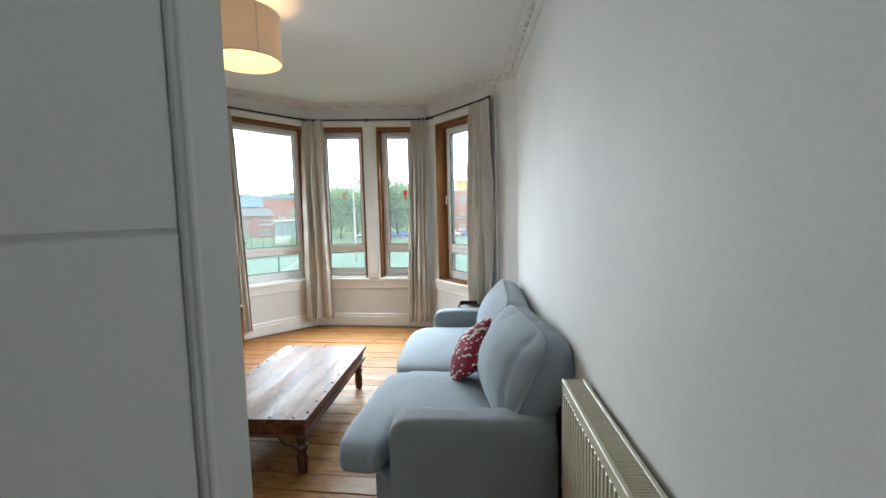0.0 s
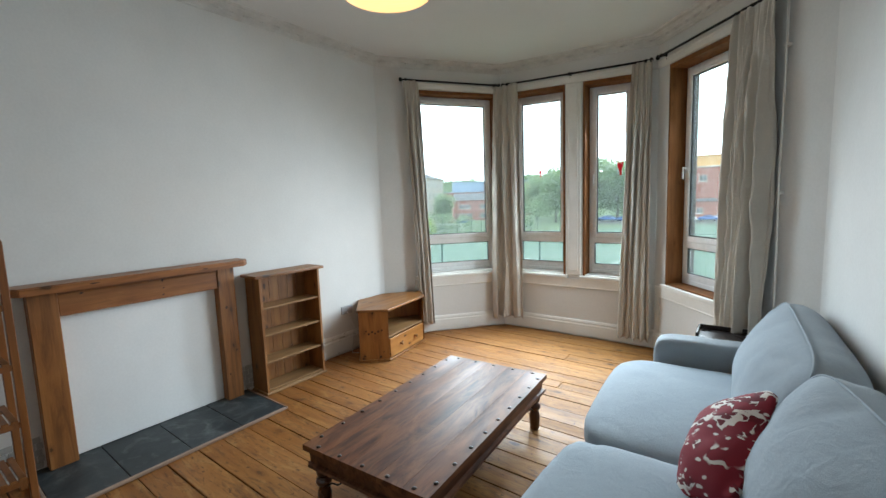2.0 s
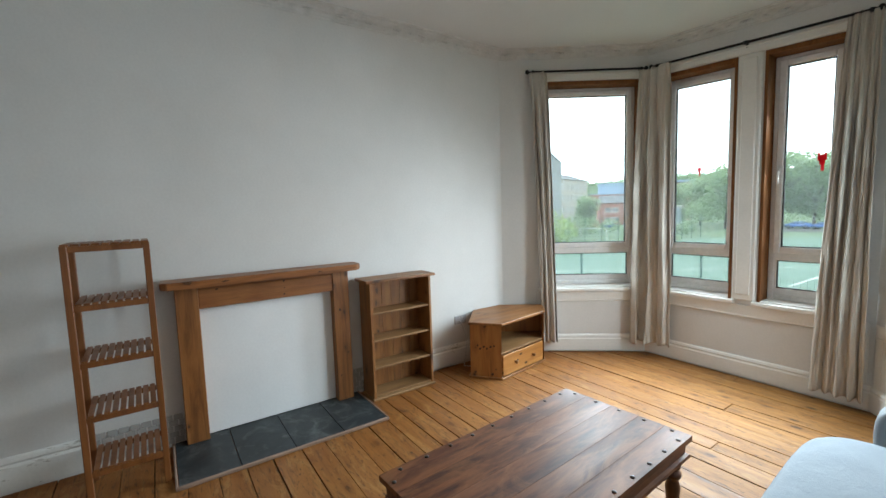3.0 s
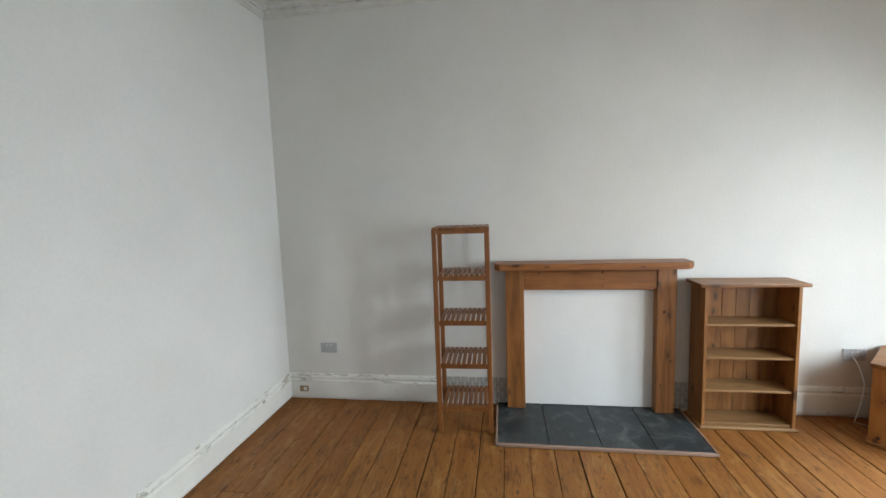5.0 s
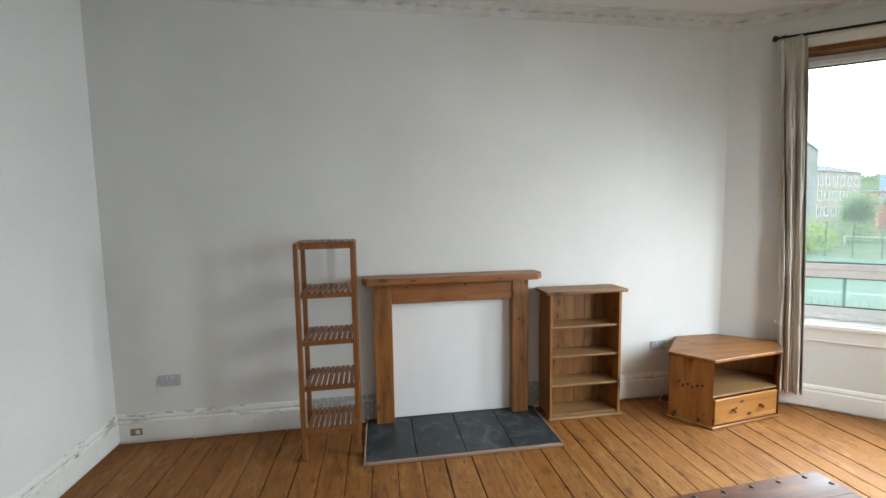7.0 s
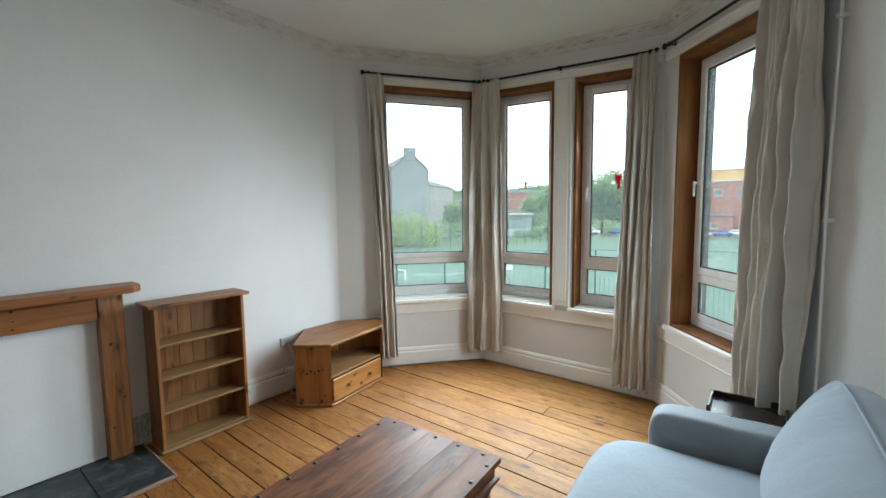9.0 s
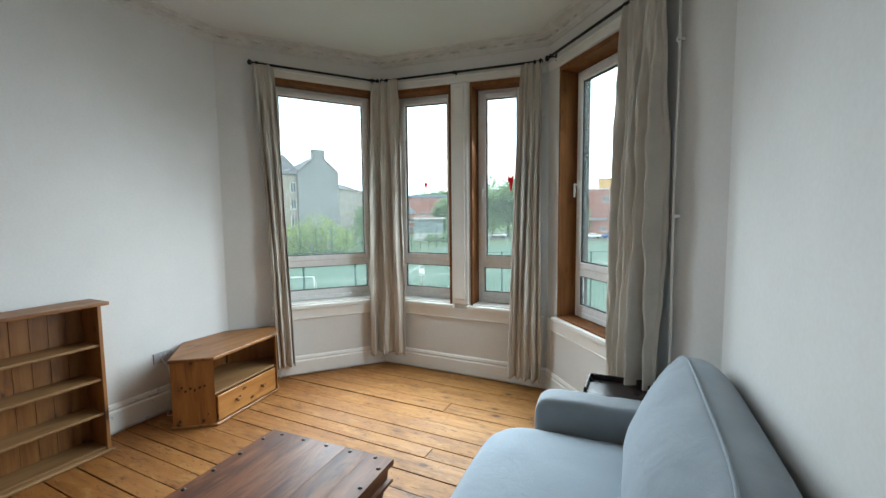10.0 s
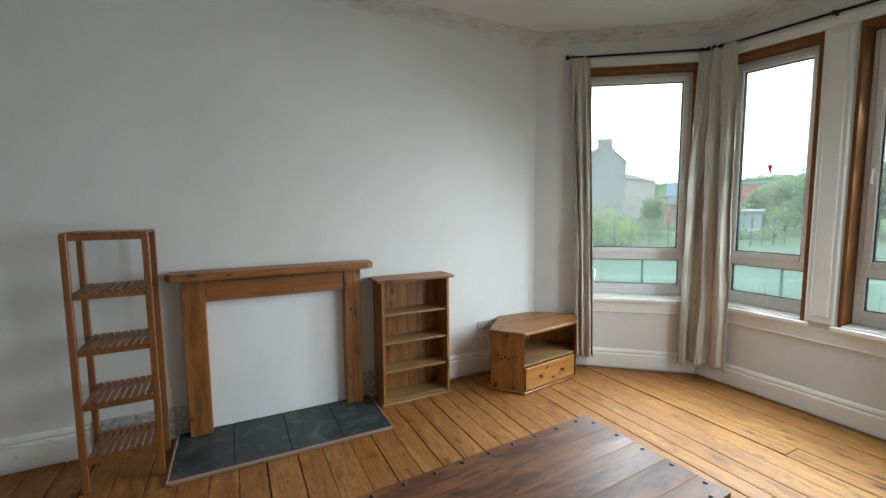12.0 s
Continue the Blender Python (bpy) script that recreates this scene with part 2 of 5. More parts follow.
def join(bm, b, m=None):
    if m is not None:
        b.transform(m)
    tmp = bpy.data.meshes.new("tmp")
    b.to_mesh(tmp)
    b.free()
    bm.from_mesh(tmp)
    bpy.data.meshes.remove(tmp)


def prism(bm, pts, z0, z1):
    """An upright prism over a plan polygon."""
    lo = [bm.verts.new((x, y, z0)) for x, y in pts]
    hi = [bm.verts.new((x, y, z1)) for x, y in pts]
    bm.faces.new(lo[::-1])
    bm.faces.new(hi)
    for i in range(len(pts)):
        k = (i + 1) % len(pts)
        bm.faces.new((lo[i], lo[k], hi[k], hi[i]))
    return bm


def lathe(bm, prof, m=None, n=20):
    """A turned form from (radius, height) pairs."""
    b = bmesh.new()
    rings = [[b.verts.new((r * math.cos(2 * math.pi * i / n), r * math.sin(2 * math.pi * i / n), z)) for i in range(n)] for r, z in prof]
    for p, q in zip(rings, rings[1:]):
        for i in range(n):
            k = (i + 1) % n
            b.faces.new((p[i], p[k], q[k], q[i]))
    b.faces.new(rings[0][::-1])
    b.faces.new(rings[-1])
    join(bm, b, m)
    return bm


def tube(bm, pts, r, n=8):
    """A round bar along a chain of points."""
    pts = [Vector(p) for p in pts]
    rings = []
    for i, p in enumerate(pts):
        d = (pts[min(i + 1, len(pts) - 1)] - pts[max(i - 1, 0)]).normalized()
        a = d.cross(Vector((0.13, 0.21, 0.97))).normalized()
        c = d.cross(a)
        rings.append([bm.verts.new(p + r * (math.cos(2 * math.pi * k / n) * a + math.sin(2 * math.pi * k / n) * c)) for k in range(n)])
    for p, q in zip(rings, rings[1:]):
        for i in range(n):
            k = (i + 1) % n
            bm.faces.new((p[i], p[k], q[k], q[i]))
    bm.faces.new(rings[0][::-1])
    bm.faces.new(rings[-1])
    return bm


def offsets(line, d, closed=False):
    """The points of a plan line moved d to its right, mitred."""
    out = []
    for i, p in enumerate(line):
        p = Vector(p)
        a = Vector(line[i - 1]) if i or closed else None
        c = Vector(line[(i + 1) % len(line)]) if i < len(line) - 1 or closed else None
        ns = []
        for q, r in ((a, p), (p, c)):
            if q is not None and r is not None:
                u = (r - q).normalized()
                ns.append(Vector((u.y, -u.x)))
        if len(ns) == 2:
            h = (ns[0] + ns[1]).normalized()
            out.append(p + h * d / max(0.3, h.dot(ns[0])))
        else:
            out.append(p + ns[0] * d)
    return out


def sweep(bm, line, prof):
    """A moulding: (out, height) profile along a plan line, out to the line's right."""
    rows = [[bm.verts.new((q.x, q.y, h)) for q in offsets(line, o)] for o, h in prof]
    for p, q in zip(rows, rows[1:] + rows[:1]):
        for i in range(len(line) - 1):
            bm.faces.new((p[i], p[i + 1], q[i + 1], q[i]))
    for k in (0, -1):
        bm.faces.new([r[k] for r in rows])
    return bm


# ---- the room ----
# plan: fireplace wall, bay of three sides, slanting wall, back wall with the door
A0, P0, P1, P2, P3, A2 = (-3.6, -0.22), (-3.6, 4.80), (-2.6, 5.98), (-0.82, 5.98), (0.335, 4.615), (0.71, -0.22)
CEILING, SILL, HEAD, REVEAL, THICK = 3.275, 0.72, 2.962, 0.15, 0.28
DOOR_X0, DOOR_X1, DOOR_H = -0.44, 0.48, 2.08


def settled(x):
    """How far the old ceiling, cornice and window heads have sunk towards the slanting wall."""
    return -0.045 * (x + 3.3)


def settle(bm, m=None, low=2.4, high=3.35):
    for v in bm.verts:
        if low < v.co.z < high:
            v.co.z += settled((m @ v.co).x if m is not None else v.co.x)
    return bm


def wall_piece(name, quads):
    bm = bmesh.new()
    for pts, z0, z1 in quads:
        prism(bm, pts, z0, z1)
    if "bay" in name:
        settle(bm)
    return tagged(part(name, bm, WALL), kind="structure")


wall_piece("wall_fireplace", [([A0, P0, (-3.9, 4.92), (-3.9, -0.22)], -0.3, 3.4)])
wall_piece("wall_slanting", [([P3, A2, (1.02, -0.22), (0.66, 4.80)], -0.3, 3.4)])
wall_piece("wall_back", [([(-3.9, -0.22), (DOOR_X0, -0.22), (DOOR_X0, -0.5), (-3.9, -0.5)], -0.3, 3.4),
                         ([(DOOR_X1, -0.22), (1.02, -0.22), (1.02, -0.5), (DOOR_X1, -0.5)], -0.3, 3.4),
                         ([(DOOR_X0, -0.22), (DOOR_X1, -0.22), (DOOR_X1, -0.5), (DOOR_X0, -0.5)], DOOR_H, 3.4)])
# the hall behind the door
wall_piece("wall_hall", [([(-1.3, -0.5), (-1.2, -0.5), (-1.2, -2.4), (-1.3, -2.4)], -0.3, 3.4),
                         ([(1.02, -0.5), (1.12, -0.5), (1.12, -2.4), (1.02, -2.4)], -0.3, 3.4),
                         ([(-1.3, -2.4), (1.12, -2.4), (1.12, -2.5), (-1.3, -2.5)], -0.3, 3.4)])
BAY = [P0, P1, P2, P3]
OUTER = [(-3.9, 4.94)] + [tuple(v) for v in offsets(BAY, -THICK)[1:3]] + [(0.66, 4.80)]


def bay_side(name, i, openings):
    """One side of the bay with its window openings through it."""
    a, b = Vector(BAY[i]), Vector(BAY[i + 1])
    oa, ob_ = Vector(OUTER[i]), Vector(OUTER[i + 1])
    u = (b - a).normalized()
    nrm = Vector((-u.y, u.x))
    full = [a, b, ob_, oa]
    quads = [([tuple(p) for p in full], -0.3, SILL - 0.03), ([tuple(p) for p in full], HEAD, 3.4)]
    edges = [(a, oa)]
    for s0, s1 in openings:
        for s in (s0, s1):
            edges.append((a + u * s, a + u * s + nrm * THICK))
    edges.append((b, ob_))
    for k in range(0, len(edges), 2):
        (p, po), (q, qo) = edges[k], edges[k + 1]
        quads.append(([tuple(p), tuple(q), tuple(qo), tuple(po)], SILL - 0.03, HEAD))
    wall_piece(name, quads)
    return Matrix(((u.x, nrm.x, 0, a.x), (u.y, nrm.y, 0, a.y), (0, 0, 1, 0), (0, 0, 0, 1))), (b - a).length


OPEN = {0: [(0.425, 1.49)], 1: [(0.105, 0.825), (1.025, 1.56)], 2: [(0.18, 1.15)]}
SIDES = [bay_side("wall_bay_%s" % nm, i, OPEN[i]) for i, nm in enumerate(("west", "front", "east"))]

bm = bmesh.new()
prism(bm, [(-3.9, -0.5), (1.02, -0.5), (0.66, 4.9)] + [tuple(v) for v in OUTER[2:0:-1]] + [(-3.9, 5.0)], CEILING, CEILING + 0.12)
settle(bm, None, 2.4, 4.0)
prism(bm, [(-1.3, -2.5), (1.12, -2.5), (1.12, -0.51), (-1.3, -0.51)], 2.9, 3.02)
tagged(part("ceiling", bm, CEIL), kind="structure")

# cornice and skirting, right-hand side of the line faces the room
bm = bmesh.new()
ring = [(DOOR_X0, -0.22), A0, P0, P1, P2, P3, A2, (DOOR_X0, -0.221)]
sweep(bm, ring, [(0.0, 3.195), (0.010, 3.195), (0.016, 3.208), (0.026, 3.212), (0.036, 3.228), (0.060, 3.244), (0.095, 3.254), (0.10, 3.262), (0.135, 3.265), (0.14, CEILING), (0.0, CEILING)])
settle(bm)
tagged(part("cornice", bm, PLASTER), kind="structure")
SK = [(0.0, 0.019), (0.022, 0.019), (0.022, 0.145), (0.014, 0.16), (0.018, 0.172), (0.012, 0.19), (0.004, 0.2), (0.0, 0.2)]
for line in ([(DOOR_X0 - 0.08, -0.22), A0, (-3.6, 1.12)], [(-3.6, 3.20), P0], [P0, P1, P2, P3, A2, (0.57, -0.22)]):
    along_bay = len(line) > 3
    bm = bmesh.new()
    sweep(bm, line, SK if along_bay else [(o, max(1.14 * h, 0.028)) for o, h in SK])
    tagged(part("baseboard", bm, GLOSS if along_bay else CHIPPED), kind="structure")
# plaster leaves along the cornice
bm = bmesh.new()
for p, q in zip(ring[:-1], ring[1:]):
    p, q = Vector(p), Vector(q)
    u = (q - p).normalized()
    r = Vector((u.y, -u.x))
    k = int((q - p).length / 0.13)
    for i in range(k):
        c = p + u * (0.07 + i * (q - p).length / max(1, k)) + r * 0.050
        m = Matrix(((u.x, r.x, 0, c.x), (u.y, r.y, 0, c.y), (0, 0, 1, 3.234 + settled(c.x)), (0, 0, 0, 1))) @ Matrix.Rotation(0.98, 4, "X") @ Matrix.Scale(0.88, 4)
        lobes = ((0, 0, 0.016, 0.05), (38, 0.022, 0.013, 0.036), (-38, -0.022, 0.013, 0.036), (80, 0.035, 0.01, 0.026), (-80, -0.035, 0.01, 0.026)) if i % 2 == 0 else ((0, 0, 0.011, 0.016), (0, 0.02, 0.006, 0.006), (0, -0.02, 0.006, 0.006))
        for ang, dx, w, h in lobes:
            b = bmesh.new()
            bmesh.ops.create_icosphere(b, subdivisions=1, radius=1.0)
            join(bm, b, m @ Matrix.Translation((dx, 0, 0.0)) @ Matrix.Rotation(radians(ang), 4, "Y") @ Matrix.Diagonal((w, 0.012, h, 1)))
tagged(part("cornice_leaves", bm, PLASTER, smooth=True), kind="structure")


# ---- bay windows ----
def frame_ring(bm, x0, z0, x1, z1, w, y0, y1, bev=0.006):
    box(bm, x0, y0, z0, x0 + w, y1, z1, bev)
    box(bm, x1 - w, y0, z0, x1, y1, z1, bev)
    box(bm, x0 + w - 0.001, y0, z0, x1 - w + 0.001, y1, z0 + w, bev)
    box(bm, x0 + w - 0.001, y0, z1 - w, x1 - w + 0.001, y1, z1, bev)


def window(name, m, s0, s1, handle_right):
    """Timber-lined opening, white frame with a large casement above a fixed light."""
    top = empty(name, m, "white casement window in a stained timber surround", "window", "bay windows", "structure")

    def piece(nm, b, mat, label=""):
        return part(nm, settle(b, m), mat, top, label)

    bm = bmesh.new()
    box(bm, s0 + 0.001, -0.004, SILL, s0 + 0.026, REVEAL + 0.07, HEAD - 0.001, 0.003)
    box(bm, s1 - 0.026, -0.004, SILL, s1 - 0.001, REVEAL + 0.07, HEAD - 0.001, 0.003)
    box(bm, s0 + 0.026, -0.004, HEAD - 0.042, s1 - 0.026, REVEAL + 0.07, HEAD - 0.002, 0.003)
    piece("timber_lining", bm, STAIN, "orange-brown stained timber")
    bm = bmesh.new()
    box(bm, s0 - 0.03, -0.045, SILL - 0.032, s1 + 0.03, REVEAL + 0.06, SILL + 0.004, 0.008, None, 2)
    piece("window_sill", bm, GLOSS, "white painted sill")
    bm = bmesh.new()
    box(bm, s0 + 0.027, -0.01, SILL + 0.004, s1 - 0.027, REVEAL + 0.05, SILL + 0.018, 0.003)
    piece("inner_sill", bm, STAIN if s0 == 0.18 else GLOSS)
    for a, b in ((s0 + 0.001, s0 + 0.03), (s1 - 0.03, s1 - 0.001)):
        bm = bmesh.new()
        box(bm, a, REVEAL + 0.071, SILL, b, THICK - 0.002, HEAD - 0.002, 0.004)
        piece("stone_reveal", bm, STONE, "dark weathered sandstone")
    f0, f1, z0, z1 = s0 + 0.026, s1 - 0.026, SILL + 0.018, HEAD - 0.043
    bm = bmesh.new()
    frame_ring(bm, f0, z0, f1, z1, 0.045, REVEAL + 0.005, REVEAL + 0.065)
    frame_ring(bm, f0 + 0.044, z0 + 0.044, f1 - 0.044, 1.11, 0.0165, REVEAL + 0.01, REVEAL + 0.05, 0.003)
    box(bm, f0 + 0.044, REVEAL + 0.008, z0 + 0.05, f1 - 0.044, REVEAL + 0.052, z0 + 0.105, 0.003)
    box(bm, f0 + 0.044, REVEAL + 0.005, 1.092, f1 - 0.044, REVEAL + 0.065, 1.16, 0.005)
    piece("window_frame", bm, UPVC, "white window frame")
    bm = bmesh.new()
    frame_ring(bm, f0 + 0.030, 1.156, f1 - 0.030, z1 - 0.030, 0.056, REVEAL - 0.012, REVEAL + 0.04, 0.008)
    sash = piece("casement", bm, UPVC)
    for a, b, c, d, yy in ((f0 + 0.086, 1.212, f1 - 0.086, z1 - 0.086, REVEAL + 0.018), (f0 + 0.06, z0 + 0.105, f1 - 0.06, 1.092, REVEAL + 0.03)):
        bm = bmesh.new()
        frame_ring(bm, a - 0.004, b - 0.004, c + 0.004, d + 0.004, 0.012, yy - 0.012, yy + 0.012, 0.0)
        piece("gasket", bm, GASKET)
        bm = bmesh.new()
        box(bm, a + 0.002, yy - 0.003, b + 0.002, c - 0.002, yy + 0.003, d - 0.002)
        g = piece("pane", bm, GLASS, "clear glass pane")
        g.visible_shadow = False
    hx = f1 - 0.058 if handle_right else f0 + 0.058
    bm = bmesh.new()
    box(bm, hx - 0.012, REVEAL - 0.022, 1.83, hx + 0.012, REVEAL - 0.011, 1.90, 0.004)
    box(bm, hx - 0.008, REVEAL - 0.05, 1.855, hx + 0.008, REVEAL - 0.02, 1.872, 0.004)
    box(bm, hx - 0.010, REVEAL - 0.056, 1.76, hx + 0.010, REVEAL - 0.042, 1.875, 0.005)
    piece("window_handle", bm, UPVC, "white lever handle")
    return top


k = 0
for i, (m, length) in enumerate(SIDES):
    for j, (s0, s1) in enumerate(OPEN[i]):
        k += 1
        window("window_%d" % k, m, s0, s1, (i, j) in ((0, 0), (1, 0)))

# panelled aprons, mullion and head casing in white woodwork
for i, (m, length) in enumerate(SIDES):
    bm = bmesh.new()
    t = 0.03 if i == 1 else 0.02
    l0, l1 = ((OPEN[0][0][0] - 0.05, length - t), (t, length - t), (t, OPEN[2][0][1] + 0.06))[i]
    box(bm, l0, -0.014, 0.59, l1, -0.001, SILL - 0.036, 0.004)
    box(bm, l0, -0.016, 0.575, l1, -0.001, 0.592, 0.006)
    box(bm, l0, -0.006, 0.2, l0 + 0.06, -0.001, 0.575, 0.002)
    box(bm, l1 - 0.06, -0.006, 0.2, l1, -0.001, 0.575, 0.002)
    if i != 1:
        e = OPEN[i][0]
        a, b = (e[0] - 0.1, length - 0.01) if i == 0 else (0.01, e[1] + 0.06)
        box(bm, a, -0.02, HEAD + 0.003, b, -0.001, HEAD + 0.07, 0.008)
        box(bm, a, -0.03, HEAD + 0.055, b, -0.001, HEAD + 0.075, 0.006)
    else:
        box(bm, 0.01, -0.02, HEAD + 0.003, length - 0.01, -0.001, HEAD + 0.07, 0.008)
        box(bm, 0.01, -0.03, HEAD + 0.055, length - 0.01, -0.001, HEAD + 0.075, 0.006)
        box(bm, 0.835, -0.026, SILL + 0.006, 1.015, -0.001, HEAD + 0.001, 0.012)
        box(bm, 0.87, -0.036, SILL + 0.06, 0.98, -0.02, HEAD - 0.04, 0.006)
    tagged(part("trim", settle(bm, m), GLOSS, None, m=m), kind="structure")

# ---- subfloor, boards ----
bm = bmesh.new()
prism(bm, [A0, A2, P3, P2, P1, P0], -0.3, -0.02)
prism(bm, [(-1.2, -2.4), (1.02, -2.4), (1.02, -0.221), (-1.2, -0.221)], -0.3, -0.003)
tagged(part("floor", bm, GAP), kind="structure")
floor = bpy.data.objects["floor"]


def room_span(y):
    """Where the room begins and ends along x at that y."""
    lo = -3.6 + max(0.0, y - 4.8) / 1.18
    hi = 0.71 - (y + 0.22) * 0.375 / 4.835 if y < 4.615 else 0.335 - (y - 4.615) / 1.182
    return lo, hi


SEAMS = [-0.22, -0.014, 0.161, 0.31, 0.49, 0.66, 0.815, 0.99, 1.16, 1.32, 1.495, 1.66, 1.827, 1.99, 2.15, 2.34, 2.50, 2.684, 2.842,
         3.005, 3.148, 3.30, 3.467, 3.61, 3.757, 3.88, 4.0, 4.18, 4.35, 4.525, 4.66, 4.82, 4.991, 5.175, 5.34, 5.51, 5.67, 5.83, 5.99]
WIDE = {0.31, 0.99, 1.16, 1.495, 2.15, 2.34, 2.842, 3.148, 3.30, 3.467, 4.525, 4.82, 5.175}
rng = random.Random(4)
for row, (y, y1) in enumerate(zip(SEAMS, SEAMS[1:])):
    ym = (y + y1) / 2
    lo = min(room_span(y)[0], room_span(y1)[0])
    hi = max(room_span(y)[1], room_span(y1)[1])
    cuts = [lo]
    if row % 4 == 1:
        cuts.append(lo + (hi - lo) * rng.uniform(0.25, 0.75))
    cuts.append(hi)
    for a, b in zip(cuts, cuts[1:]):
        bm = bmesh.new()
        g0, g1 = [rng.uniform(0.0030, 0.0044) if q in WIDE else rng.uniform(0.0010, 0.0020) for q in (y, y1)]
        h = rng.uniform(-0.003, 0.001)
        box(bm, -(b - a) / 2 + 0.001, -(y1 - y) / 2 + g0, -0.02, (b - a) / 2 - 0.001, (y1 - y) / 2 - g1, 0.0, 0.0025)
        part("floorboard", bm, BOARD, floor, m=pose((a + b) / 2, ym, h, rng.uniform(-0.25, 0.25), 0, 0))


# ---- furniture materials ----
PINE = wood("waxed_pine", (0.36, 0.165, 0.047), (0.25, 0.098, 0.025), (0.085, 0.028, 0.008), 2, 0.4, 0.85, 12, 0.1, 0.2)
PINE_X = wood("waxed_pine_across", (0.36, 0.165, 0.047), (0.25, 0.098, 0.025), (0.085, 0.028, 0.008), 1, 0.4, 0.85, 12, 0.1, 0.2)
PINE_L = wood("golden_pine", (0.46, 0.215, 0.06), (0.36, 0.15, 0.036), (0.17, 0.058, 0.013), 0, 0.4, 0.9, 9, 0.05, 0.2)
PINE_O = wood("orange_pine", (0.42, 0.178, 0.043), (0.31, 0.118, 0.026), (0.12, 0.040, 0.010), 2, 0.4, 0.85, 10, 0.05, 0.2)
FADED = wood("faded_strip", (0.36, 0.25, 0.19), (0.29, 0.19, 0.14), (0.18, 0.11, 0.08), 1, 0.6, 0.0, 12, 0.1, 0.2)
MANTEL_Z = wood("mantel_pine_upright", (0.37, 0.160, 0.048), (0.26, 0.100, 0.027), (0.085, 0.027, 0.008), 2, 0.45, 0.8, 12, 0.05, 0.2)
MANTEL_Y = wood("mantel_pine_across", (0.36, 0.142, 0.040), (0.245, 0.085, 0.022), (0.085, 0.027, 0.008), 1, 0.45, 0.8, 12, 0.05, 0.2)
PALE_PINE = wood("dusty_pine_shelf", (0.31, 0.175, 0.072), (0.225, 0.115, 0.040), (0.11, 0.047, 0.014), 1, 0.55, 0.6, 12, 0.2, 0.2)
BAMBOO = wood("oiled_hardwood", (0.27, 0.105, 0.029), (0.19, 0.066, 0.018), (0.095, 0.029, 0.009), 2, 0.4, 0.0, 18, 0.25, 0.15)
DARKWOOD = wood("dark_stained_hardwood", (0.19, 0.069, 0.026), (0.076, 0.024, 0.010), (0.018, 0.007, 0.004), 1, 0.5, 0.0, 8, 0.0, 0.35, 0.24, 0.4, 0.13)
dn, dl = DARKWOOD.node_tree.nodes, DARKWOOD.node_tree.links
dp = dn["Principled BSDF"]
stain = dp.inputs["Base Color"].links[0].from_socket
rubbed = ramp(dn, dl, noise_tex(dn, dl, coords(dn, dl, (1.6, 0.5, 1), 0.4), 4.2, 7, 0.66, 1.3), [(0.48, (0, 0, 0)), (0.64, (0.55,) * 3)])
dl.new(mix(dn, dl, rubbed, stain, (0.24, 0.098, 0.038)), dp.inputs["Base Color"])
DARKLEG = wood("dark_stained_leg", (0.12, 0.040, 0.016), (0.065, 0.020, 0.009), (0.022, 0.008, 0.005), 2, 0.3, 0.0, 9, 0.1, 0.2, 0.6)
BLACKWOOD = plain("black_brown_lacquer", (0.018, 0.012, 0.011), 0.3)
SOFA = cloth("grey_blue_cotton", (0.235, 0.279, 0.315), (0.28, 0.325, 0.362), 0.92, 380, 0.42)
# darker, greyer copy of the sofa cloth for arms, base and back frame
SOFA_D = cloth("grey_blue_cotton_dark", (0.212, 0.240, 0.262), (0.255, 0.282, 0.300), 0.92, 380, 0.45)
LINEN = cloth("natural_linen", (0.46, 0.415, 0.355), (0.60, 0.55, 0.48), 0.95, 320, 0.8)
SLATE = None
RAD = painted("cream_radiator_enamel", (0.55, 0.50, 0.38), (0.60, 0.55, 0.43), 0.35, 4, 60, 0.05)
BRASS = plain("dull_iron_stud", (0.06, 0.05, 0.045), 0.35, 0.8)
WHITEP = plain("white_plastic", (0.62, 0.62, 0.61), 0.4)
PLATE = plain("aged_white_plate", (0.43, 0.43, 0.45), 0.35)
CHALK = painted("white_panel_paint", (0.74, 0.74, 0.73), (0.80, 0.80, 0.79), 0.7, 2.0, 60, 0.12)


def slate_mat():
    m, n, l, p = tree("slate", 0.5)
    v = coords(n, l, (1, 1, 1), 11.0)
    a = noise_tex(n, l, v, 4.0, 6, 0.65, 0.8)
    c = ramp(n, l, a, [(0.3, (0.013, 0.017, 0.019)), (0.55, (0.027, 0.034, 0.037)), (0.72, (0.055, 0.065, 0.068))])
    sc = ramp(n, l, noise_tex(n, l, v, 3.6, 7, 0.68, 1.6), [(0.52, (0, 0, 0)), (0.70, (0.6, 0.6, 0.6))])
    l.new(mix(n, l, sc, c, (0.17, 0.185, 0.185)), p.inputs["Base Color"])
    bump(n, l, p, a, 0.5, 0.006)
    return m


SLATE = slate_mat()


